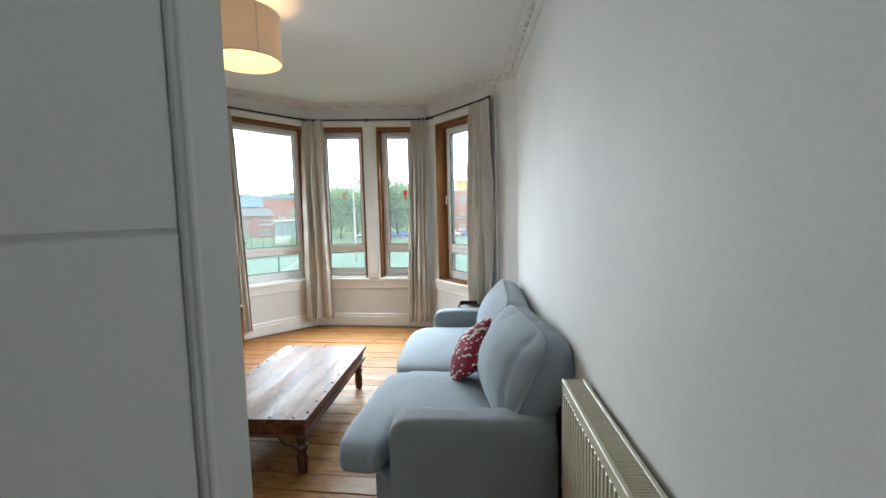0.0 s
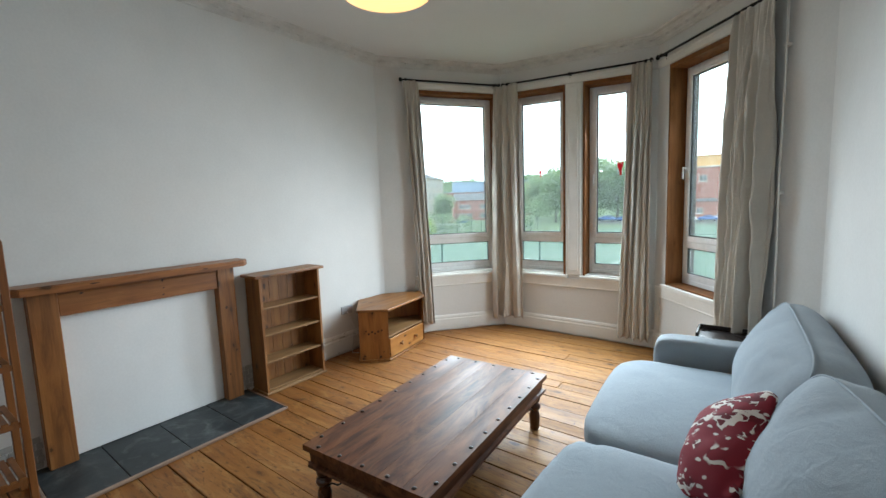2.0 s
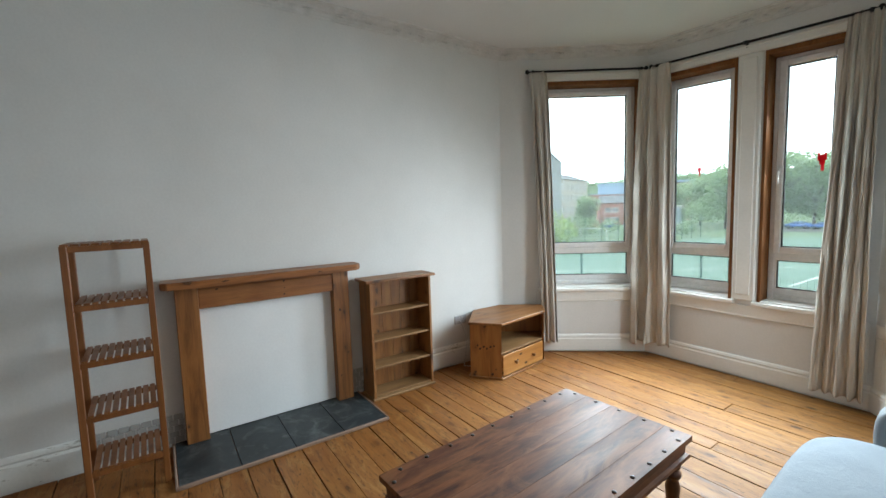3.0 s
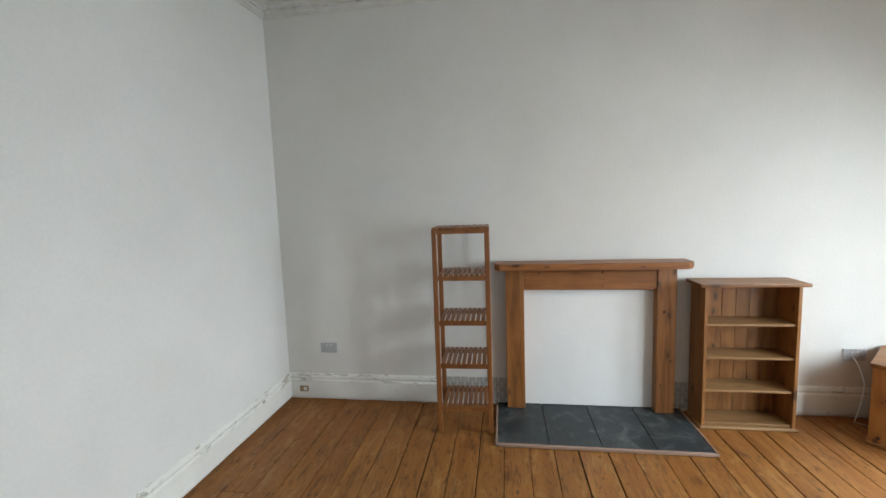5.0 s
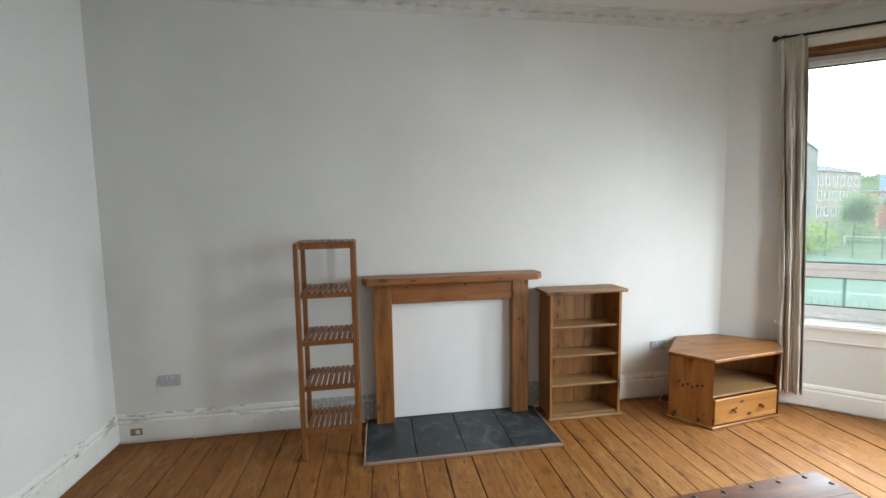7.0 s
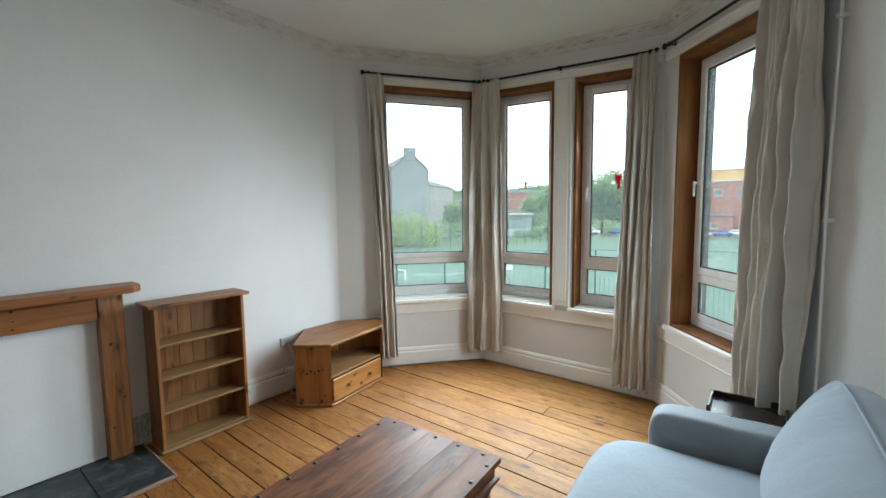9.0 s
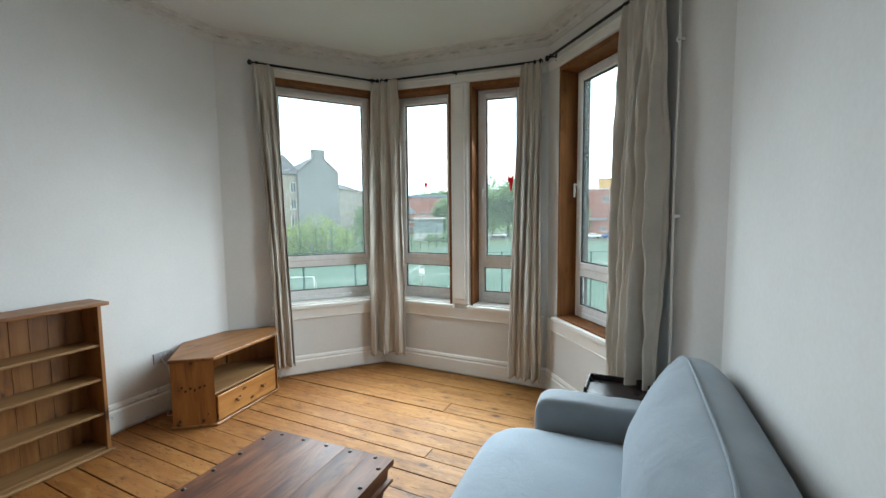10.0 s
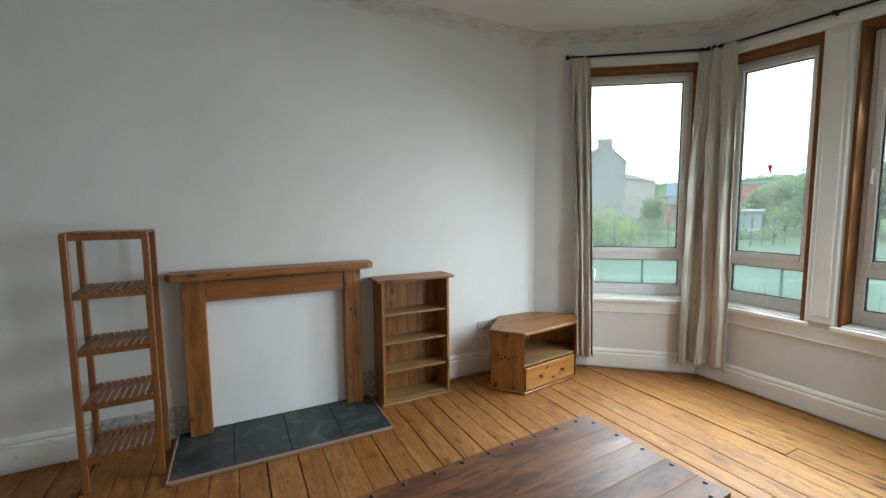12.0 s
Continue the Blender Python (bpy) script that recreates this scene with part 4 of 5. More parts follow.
def box_cushion(name, m, high, long, thick, swell, seed, creases):
    """A loose box cushion: swollen front and back, a band between, creased towards its corners, piped along the front seam."""
    p, nu, nv, nb = 5.5, 34, 48, 5
    bm = bmesh.new()

    def rim(u, v):
        k = max(abs(u), abs(v)) / max(1e-6, (abs(u) ** p + abs(v) ** p) ** (1 / p))
        return u * k, v * k

    def crease(x, y):
        q = Vector((x * 4.0 + seed, y * 4.0, seed))
        soft = noise.noise(q) * 0.9
        fold = max(0.0, 0.22 - abs(noise.noise(Vector((x * 2.2 + y * 3.0 + seed, y * 2.6 - x * 1.3, seed * 2)))) ) / 0.22
        return creases * (soft - 1.3 * fold * fold * (0.25 + abs(2 * x / high) ** 2 * 0.5 + abs(2 * y / long) ** 3))

    def sheet(sign, bulge):
        rows = []
        for i in range(nu + 1):
            row = []
            for j in range(nv + 1):
                u, v = math.sin((i / nu - 0.5) * math.pi), math.sin((j / nv - 0.5) * math.pi)
                x, y = rim(u, v)
                f = max(0.0, 1 - max(abs(u), abs(v)) ** 2.0) ** 0.5 * max(0.0, (1 - u * u * 0.8) * (1 - v * v * 0.8)) ** 0.35
                z = sign * (thick / 2 + bulge * f)
                z += sign * crease(x * high / 2, y * long / 2) * min(1.0, f * 5)
                row.append(bm.verts.new((x * high / 2, y * long / 2 * (1 - 0.02 * (1 - x)), z)))
            rows.append(row)
        for a, c in zip(rows, rows[1:]):
            for j in range(nv):
                bm.faces.new((a[j], a[j + 1], c[j + 1], c[j]))
        return [rows[0][j] for j in range(nv)] + [rows[i][nv] for i in range(nu)] + [rows[nu][j] for j in range(nv, 0, -1)] + [rows[i][0] for i in range(nu, 0, -1)]

    front, back = sheet(1, swell), sheet(-1, swell * 0.35)
    rings = [front]
    for b in range(1, nb):
        t = b / nb
        ring = []
        for a, c in zip(front, back):
            q = a.co.lerp(c.co, t)
            q += Vector((q.x / high, q.y / long, 0)) * (0.06 * math.sin(math.pi * t) + 0.15 * crease(q.x * 1.5 + 1, q.y * 1.5 + q.z))
            ring.append(bm.verts.new(q))
        rings.append(ring)
    rings.append(back)
    for a, c in zip(rings, rings[1:]):
        for j in range(len(a)):
            k = (j + 1) % len(a)
            bm.faces.new((a[j], a[k], c[k], c[j]))
    seam = [v.co * 1.004 for v in front]
    bm.transform(m)
    cushion = part(name, bm, SOFA, sofa, "plump box cushion with piped edges", True)
    bm = bmesh.new()
    tube(bm, [m @ q for q in seam + seam[:1]], 0.0065, 6)
    part("piping", bm, SOFA, cushion, "", True)
    return cushion


UPRIGHT = pose(0, 0, 0, 0, -90, 0)
box_cushion("back_cushion", pose(0.368, -0.675, 0.672, 0, 25, 8.0) @ UPRIGHT, 0.57, 1.02, 0.19, 0.155, 13.0, 0.012)
box_cushion("back_cushion", pose(0.320, 0.480, 0.665, 0, 25, -1.0) @ UPRIGHT, 0.55, 1.30, 0.19, 0.125, 31.0, 0.007)

pillow = tagged(part("scatter_cushion", soft_box(0.45, 0.42, 0.19, 7.0, 20, 0.86, 0.010, 4.0), PRINT, None, "white scatter cushion printed with red leaves on the sofa", True), category="cushion")
pillow.matrix_basis = pose(-0.085, 3.07, 0.635, 0, -56, 14) @ pose(0, 0, 0, 0, 0, 42)


# ---- side table ----
side = empty("side_table", pose(-0.14, 4.77, 0), "small black-brown tray-top side table beside the sofa", "side table")
bm = bmesh.new()
box(bm, -0.17, -0.115, 0.565, 0.15, 0.125, 0.583, 0.003)
part("tray", bm, BLACKWOOD, side)
for x0, y0, x1, y1, z1 in ((-0.18, 0.125, 0.15, 0.14, 0.615), (-0.18, -0.13, 0.16, -0.115, 0.588), (-0.185, -0.115, -0.17, 0.125, 0.615), (0.15, -0.115, 0.165, 0.125, 0.615)):
    bm = bmesh.new()
    box(bm, x0, y0, 0.55, x1, y1, z1, 0.003)
    part("rim", bm, BLACKWOOD, side)
for x in (-0.165, 0.13):
    for y in (-0.11, 0.09):
        bm = bmesh.new()
        box(bm, x, y, 0, x + 0.028, y + 0.028, 0.564, 0.003)
        part("leg", bm, BLACKWOOD, side)


# ---- radiator ----
rad = empty("radiator", pose(0.62, 1.22, 0, 0, 0, 4.0), "cream panel radiator with a slotted top grille", "radiator")
RL0, RL1, RZ0, RZ1 = -0.42, 0.80, 0.16, 0.87
bm = bmesh.new()
box(bm, -0.150, RL0, RZ0, -0.140, RL1, RZ1 - 0.012, 0.003)
front = part("front_panel", bm, RAD, rad)
k = RL0 + 0.02
while k < RL1 - 0.03:
    bm = bmesh.new()
    box(bm, -0.155, k, RZ0 + 0.03, -0.149, k + 0.022, RZ1 - 0.05, 0.003)
    part("rib", bm, RAD, front)
    k += 0.038
bm = bmesh.new()
box(bm, -0.060, RL0, RZ0, -0.052, RL1, RZ1 - 0.012, 0.003)
part("rear_panel", bm, RAD, rad)
for y in (RL0, RL1 - 0.006):
    bm = bmesh.new()
    box(bm, -0.154, y, RZ0 + 0.02, -0.048, y + 0.006, RZ1, 0.002)
    part("end_panel", bm, RAD, rad)
bm = bmesh.new()
box(bm, -0.154, RL0, RZ1 - 0.012, -0.136, RL1, RZ1, 0.003)
box(bm, -0.064, RL0, RZ1 - 0.012, -0.048, RL1, RZ1, 0.003)
part("top_edge", bm, RAD, rad)
k = RL0 + 0.01
while k < RL1 - 0.008:
    bm = bmesh.new()
    box(bm, -0.137, k, RZ1 - 0.012, -0.063, k + 0.006, RZ1 - 0.003)
    part("grille_bar", bm, RAD, rad)
    k += 0.0125
for y in (RL0 + 0.2, RL1 - 0.2):
    bm = bmesh.new()
    box(bm, -0.052, y, 0.3, -0.001, y + 0.03, 0.75, 0.002)
    part("wall_bracket", bm, RAD, rad)


# ---- pendant lamp ----
pend = empty("pendant_lamp", pose(-1.64, 2.965, CEILING + settled(-1.64)), "lit cream fabric drum pendant lamp under the ceiling", "lamp")
SHADE = shade_mat()
LB, LR, LHT = -0.456, 0.25, 0.325
bm = bmesh.new()
n = 56
for r, f in ((LR, 1), (LR - 0.003, -1)):
    lo = [bm.verts.new((r * math.cos(2 * math.pi * i / n), r * math.sin(2 * math.pi * i / n), LB)) for i in range(n)]
    hi = [bm.verts.new((v.co.x, v.co.y, LB + LHT)) for v in lo]
    for i in range(n):
        j = (i + 1) % n
        bm.faces.new((lo[i], lo[j], hi[j], hi[i])[::f])
part("shade", bm, SHADE, pend, "cream fabric drum shade", True)
for z in (LB, LB + LHT):
    bm = bmesh.new()
    tube(bm, [(LR * math.cos(2 * math.pi * i / 48), LR * math.sin(2 * math.pi * i / 48), z) for i in range(49)], 0.004, 6)
    part("shade_rim", bm, LINEN, pend, "", True)
bm = bmesh.new()
a = radians(-38)
box(bm, LR, -0.004, LB, LR + 0.0015, 0.004, LB + LHT, 0, Matrix.Rotation(a, 4, "Z"))
part("shade_seam", bm, LINEN, pend)
bm = bmesh.new()
for i in range(3):
    t = 2 * math.pi * i / 3
    tube(bm, [(0.02 * math.cos(t), 0.02 * math.sin(t), LB + LHT - 0.03), (LR * math.cos(t), LR * math.sin(t), LB + LHT - 0.002)], 0.002, 5)
part("spider", bm, WHITEP, pend)
bm = bmesh.new()
tube(bm, [(0, 0, -0.02), (0, 0, LB + LHT - 0.05)], 0.004, 8)
part("cord", bm, WHITEP, pend)
bm = bmesh.new()
lathe(bm, [(0.05, 0.0), (0.05, -0.012), (0.03, -0.03), (0.008, -0.036)], None, 20)
part("ceiling_rose", bm, WHITEP, pend, "", True)
bm = bmesh.new()
lathe(bm, [(0.018, LB + LHT - 0.05), (0.018, LB + LHT - 0.11), (0.012, LB + LHT - 0.115)], None, 14)
part("bulb_holder", bm, WHITEP, pend, "", True)
bm = bmesh.new()
lathe(bm, [(0.012, 0.0), (0.02, -0.02), (0.03, -0.05), (0.028, -0.07), (0.015, -0.088), (0.002, -0.092)], Matrix.Translation((0, 0, LB + LHT - 0.115)), 16)
gb = part("bulb", bm, bulb_mat(), pend, "glowing warm bulb", True)
gb.visible_shadow = False


# ---- curtain poles ----
def on_side(i, s, off, z):
    m = SIDES[i][0]
    return m @ Vector((s, off, z))


ROD_Z = 3.047


def rod(i, s, off, z=0.0):
    q = on_side(i, s, off, ROD_Z + z)
    q.z += settled(q.x)
    return q


for i, s0, s1 in ((0, 0.295, 1.50), (1, 0.075, 1.72), (2, 0.10, 1.43)):
    pole = empty("curtain_pole", Matrix.Translation(rod(i, s0, -0.075)), "black iron curtain pole above the bay window", "curtain pole", "curtain poles")
    o = rod(i, s0, -0.075)
    bm = bmesh.new()
    tube(bm, [(0, 0, 0), rod(i, (s0 + s1) / 2, -0.075) - o, rod(i, s1, -0.075) - o], 0.0105, 10)
    part("rod", bm, IRON, pole, "", True)
    for s in (s0, s1):
        bm = bmesh.new()
        lathe(bm, [(0.005, -0.024), (0.016, -0.016), (0.021, 0.0), (0.016, 0.016), (0.005, 0.024)], Matrix.Translation(rod(i, s, -0.075) - o), 10)
        part("finial", bm, IRON, pole, "", True)
    for s in (s0 + 0.06, (s0 + s1) / 2, s1 - 0.05) if i == 1 else (s0 + 0.06, s1 - 0.05):
        bm = bmesh.new()
        tube(bm, [rod(i, s, -0.022) - o, rod(i, s, -0.075, -0.004) - o, rod(i, s, -0.09, -0.004) - o], 0.006, 6)
        lathe(bm, [(0.012, -0.014), (0.013, 0.014)], Matrix.Translation(rod(i, s, -0.075) - o), 10)
        box(bm, -0.01, -0.006, -0.03, 0.01, 0.0, 0.03, 0.002, Matrix.Translation(-o) @ SIDES[i][0] @ Matrix.Translation((s, -0.021, rod(i, s, -0.021).z)))
        part("bracket", bm, IRON, pole)


# ---- curtains ----
def drape(top, foot, z0, folds, seed, amp=0.028, label="unlined beige linen curtain drawn aside on its pole"):
    """A gathered curtain between a plan line at the pole and one at the hem."""
    def along(line, u):
        d = [(Vector(b) - Vector(a)).length for a, b in zip(line, line[1:])]
        t = u * sum(d)
        for (a, b), q in zip(zip(line, line[1:]), d):
            if t <= q + 1e-9:
                a, b = Vector(a), Vector(b)
                w = (b - a).normalized()
                return a + w * t, Vector((w.y, -w.x))
            t -= q
        return Vector(line[-1]), Vector((w.y, -w.x))

    nu, nv = folds * 22, 96
    bm = bmesh.new()
    rows = []
    for j in range(nv + 1):
        v = j / nv
        hang = ROD_Z + settled(top[0][0]) - 0.012
        z = hang - v * (hang - z0)
        ease = v ** 0.8
        row = []
        for i in range(nu + 1):
            u = i / nu
            (pt, nt), (pf, nf) = along(top, u), along(foot, u)
            p = pt.lerp(pf, ease)
            nn = nt.lerp(nf, ease).normalized()
            ph = 2 * math.pi * folds * u + 0.9 * math.sin(1.6 * v + seed) + 2.4 * noise.noise(Vector((u * 2.6, v * 1.3, seed)))
            a = amp * (0.35 + 0.75 * min(1, v * 2.2)) * max(0.15, 0.75 + 1.3 * noise.noise(Vector((u * 3.2 + seed, v * 1.1, 3.1))))
            q = p + nn * (a * math.sin(ph) + 0.35 * a * math.sin(2.3 * ph + seed) + 0.036 * noise.noise(Vector((u * 4.5 + v * 1.5, v * 3, seed * 2))) + 0.009 * noise.noise(Vector((u * 26 + v * 8, v * 24 - u * 9, seed * 3))) + 0.016 * noise.noise(Vector((u * 13 + v * 3, v * 9 + u * 6, seed))) + 0.010 * (0.5 - abs(noise.noise(Vector((u * 11 + v * 4, v * 10 - u * 7, seed + 5))) * 2)))
            row.append(bm.verts.new((q.x, q.y, z - 0.012 * math.sin(ph + 1) * v)))
        rows.append(row)
    for a, b in zip(rows, rows[1:]):
        for i in range(nu):
            bm.faces.new((a[i], a[i + 1], b[i + 1], b[i]))
    cur = empty("curtain", Matrix(), label, "curtain", "bay curtains")
    ob = part("cloth", bm, LINEN, cur, "", True)
    so = ob.modifiers.new("thickness", "SOLIDIFY")
    so.thickness = 0.003
    for i in range(folds):
        u = (i + 0.5) / folds
        p, nn = along(top, u)
        bm = bmesh.new()
        tube(bm, [(p.x + nn.x * 0.013 * math.cos(t), p.y + nn.y * 0.013 * math.cos(t), ROD_Z + settled(p.x) + 0.013 * math.sin(t)) for t in [k * math.pi / 6 for k in range(13)]], 0.002, 5)
        part("ring", bm, IRON, cur)
    return cur


def plan(i, s, off):
    q = on_side(i, s, off, 0)
    return (q.x, q.y)


drape([plan(0, 0.32, -0.075), plan(0, 0.50, -0.075)], [plan(0, 0.43, -0.085), plan(0, 0.59, -0.09)], 0.14, 3, 1.3, 0.040)
drape([plan(0, 1.43, -0.075), plan(0, 1.495, -0.078), plan(1, 0.06, -0.078), plan(1, 0.275, -0.075)], [plan(0, 1.36, -0.085), plan(0, 1.48, -0.085), plan(1, 0.07, -0.085), plan(1, 0.31, -0.085)], 0.14, 3, 4.1, 0.038)
drape([plan(1, 1.55, -0.075), plan(1, 1.735, -0.078)], [plan(1, 1.43, -0.09), plan(1, 1.75, -0.09)], 0.09, 4, 7.7, 0.034)
drape([plan(2, 1.05, -0.075), plan(2, 1.44, -0.078)], [plan(2, 0.97, -0.085), plan(2, 1.45, -0.09)], 0.10, 5, 9.2, 0.042)

# ---- pipe by the bay ----
pipe = empty("wall_pipe", SIDES[2][0] @ pose(1.485, -0.034, 0), "thin white painted pipe up the wall beside the curtain", "pipe")
bm = bmesh.new()
tube(bm, [(0, 0, 0.012), (0.004, 0.003, 0.9), (-0.003, 0, 1.7), (0.003, 0.002, 2.4), (0, 0, 3.02)], 0.007, 8)
part("tube", bm, GLOSS, pipe, "", True)
for z in (0.6, 1.6, 2.55):
    bm = bmesh.new()
    box(bm, -0.012, -0.012, z - 0.010, 0.012, 0.034, z + 0.010, 0.003)
    part("clip", bm, GLOSS, pipe)

# ---- red stickers on two panes ----
STICK = plain("red_sticker", (0.60, 0.02, 0.03), 0.5)
sn, sl = STICK.node_tree.nodes, STICK.node_tree.links
glow, both = sn.new("ShaderNodeBsdfTranslucent"), sn.new("ShaderNodeMixShader")
glow.inputs[0].default_value = (0.75, 0.03, 0.05, 1)
both.inputs[0].default_value = 0.6
sl.new(sn["Principled BSDF"].outputs[0], both.inputs[1])
sl.new(glow.outputs[0], both.inputs[2])
sl.new(both.outputs[0], sn["Material Output"].inputs["Surface"])
for s, z, k in ((0.45, 1.93, 0.6), (1.385, 1.92, 1.0)):
    st = empty("window_sticker", SIDES[1][0] @ pose(s, REVEAL + 0.0125, z), "small red figure-shaped sticker on the glass", "sticker", "window stickers")
    bm = bmesh.new()
    for x, zz, w, h in ((0, 0.036, 0.058, 0.046), (-0.021, 0.066, 0.016, 0.022), (0.021, 0.066, 0.016, 0.022), (0, 0.0, 0.036, 0.036), (0.004, -0.042, 0.022, 0.054)):
        box(bm, k * (x - w / 2), 0, k * (zz - h / 2), k * (x + w / 2), 0.001, k * (zz + h / 2), 0.0004)
    part("motif", bm, STICK, st)


# ---- outside ----
GROUND_Z = -4.9
EYE0 = Vector((0.0, 2.1, 0.0))


def far(az, d, z=0.0):
    """A point outside, d metres from the bay at a bearing right of the window's front, z above the ground."""
    return Vector((EYE0.x + d * math.sin(radians(az)), EYE0.y + d * math.cos(radians(az)), GROUND_Z + z))


TURF = painted("artificial_turf", (0.06, 0.115, 0.082), (0.075, 0.135, 0.097), 0.9, 0.12, 20, 0.2)
LAWN = painted("mown_grass", (0.06, 0.10, 0.045), (0.09, 0.14, 0.065), 0.95, 0.2, 8, 0.4)
ASPHALT = painted("asphalt", (0.045, 0.046, 0.048), (0.065, 0.066, 0.068), 0.9, 0.3, 15, 0.3)
LINE = painted("pitch_line_paint", (0.62, 0.64, 0.62), (0.7, 0.72, 0.7), 0.8, 2, 20, 0.1)
REDBRICK = painted("red_brick_wall", (0.25, 0.105, 0.08), (0.31, 0.14, 0.11), 0.9, 0.6, 6, 0.3)
SANDSTONE = painted("blond_sandstone", (0.27, 0.24, 0.20), (0.36, 0.325, 0.275), 0.9, 0.5, 4, 0.3)
RENDER_G = painted("grey_cement_render", (0.19, 0.20, 0.205), (0.25, 0.26, 0.265), 0.9, 0.25, 4, 0.2)
SLATES = painted("slate_roof", (0.07, 0.075, 0.085), (0.10, 0.105, 0.115), 0.7, 0.8, 6, 0.3)
BLUEROOF = painted("blue_metal_cladding", (0.17, 0.25, 0.34), (0.20, 0.28, 0.38), 0.5, 0.3, 3, 0.1)
OCHRE = painted("ochre_cladding", (0.45, 0.27, 0.10), (0.5, 0.31, 0.13), 0.7, 0.4, 4, 0.1)
CONCRETE = painted("pale_concrete", (0.42, 0.42, 0.40), (0.5, 0.5, 0.48), 0.85, 0.8, 8, 0.2)
FENCEG = plain("green_fence_steel", (0.02, 0.07, 0.055), 0.5)
WINFR = plain("white_far_window", (0.7, 0.7, 0.68), 0.5)
PAVGL = plain("pale_pavilion_glass", (0.24, 0.29, 0.30), 0.15)
WINGL = plain("dark_far_glass", (0.06, 0.075, 0.085), 0.12)
LEAF1 = painted("summer_leaves", (0.09, 0.14, 0.07), (0.14, 0.20, 0.11), 0.8, 0.5, 5, 0.2)
LEAF2 = painted("light_shrub_leaves", (0.15, 0.215, 0.05), (0.24, 0.31, 0.085), 0.8, 0.5, 5, 0.2)
for leaf, thin in ((LEAF1, (0.36, 0.50, 0.26, 1)), (LEAF2, (0.44, 0.60, 0.15, 1))):
    ln, ll = leaf.node_tree.nodes, leaf.node_tree.links
    lit, both = ln.new("ShaderNodeBsdfTranslucent"), ln.new("ShaderNodeMixShader")
    lit.inputs[0].default_value = thin
    both.inputs[0].default_value = 0.6
    ll.new(ln["Principled BSDF"].outputs[0], both.inputs[1])
    ll.new(lit.outputs[0], both.inputs[2])
    ll.new(both.outputs[0], ln["Material Output"].inputs["Surface"])
BARK = painted("bark", (0.06, 0.045, 0.035), (0.10, 0.08, 0.06), 0.95, 3, 20, 0.6)
BLUECAR = plain("blue_car_paint", (0.03, 0.10, 0.32), 0.25)
WHITECAR = plain("white_car_paint", (0.7, 0.7, 0.7), 0.3)
REDCAR = plain("red_car_paint", (0.4, 0.03, 0.03), 0.3)
TYRE = plain("tyre_rubber", (0.02, 0.02, 0.02), 0.9)

bm = bmesh.new()
prism(bm, [(-900, -900), (900, -900), (900, 900), (-900, 900)], GROUND_Z - 0.3, GROUND_Z)
tagged(part("ground", bm, LAWN), kind="structure")


def ground_patch(name, pts, h, mat):
    bm = bmesh.new()
    prism(bm, [(p.x, p.y) for p in pts], GROUND_Z - 0.05, GROUND_Z + h)
    return tagged(part(name, bm, mat), kind="structure")


ground_patch("pitch", [far(-60, 62), far(-44, 74), far(-33, 73), far(-24, 90), far(-5, 104), far(30, 108), far(60, 60), far(60, 12), far(-60, 12)], 0.02, TURF)
ground_patch("road", [far(-20, 112), far(14, 116), far(14, 128), far(-20, 126)], 0.03, ASPHALT)


def stripe(a, b, w=0.1):
    u = (b - a).normalized()
    r = Vector((u.y, -u.x, 0)) * w / 2
    bm = bmesh.new()
    prism(bm, [(p.x, p.y) for p in (a - r, b - r, b + r, a + r)], GROUND_Z + 0.02, GROUND_Z + 0.028)
    tagged(part("pitch_line", bm, LINE), kind="structure")


for a, b in ((far(-58, 44), far(-30, 45)), (far(-30, 45), far(-6, 60)), (far(-50, 62), far(-27, 68)), (far(-27, 68), far(4, 84)), (far(-37, 32), far(-27, 68)), (far(-16, 40), far(-6, 90))):
    stripe(a, b, 0.12)
c = far(0, 62)
for i in range(24):
    t0, t1 = 2 * math.pi * i / 24, 2 * math.pi * (i + 1) / 24
    stripe(c + Vector((6 * math.cos(t0), 6 * math.sin(t0), 0)), c + Vector((6 * math.cos(t1), 6 * math.sin(t1), 0)))


def goal(a, b, h):
    g = empty("football_goal", Matrix.Translation((a + b) / 2), "white steel football goal on the green pitch", "goal", "football goals")
    o = (a + b) / 2
    up = Vector((0, 0, h))
    for p in (a, b):
        bm = bmesh.new()
        tube(bm, [p - o, p - o + up], 0.055, 8)
        part("post", bm, LINE, g, "", True)
    bm = bmesh.new()
    tube(bm, [a - o + up, b - o + up], 0.055, 8)
    part("crossbar", bm, LINE, g, "", True)
    back = Vector((-(b - a).y, (b - a).x, 0)).normalized() * 0.9
    for p in (a, b):
        bm = bmesh.new()
        tube(bm, [p - o + up, p - o + back + up * 0.15, p - o + back], 0.03, 6)
        part("stanchion", bm, LINE, g)


goal(far(-49, 40), far(-43.4, 39), 1.15)
goal(far(-19.8, 99), far(-17.5, 98), 2.0)
goal(far(-37.6, 95), far(-34.4, 93), 1.7)


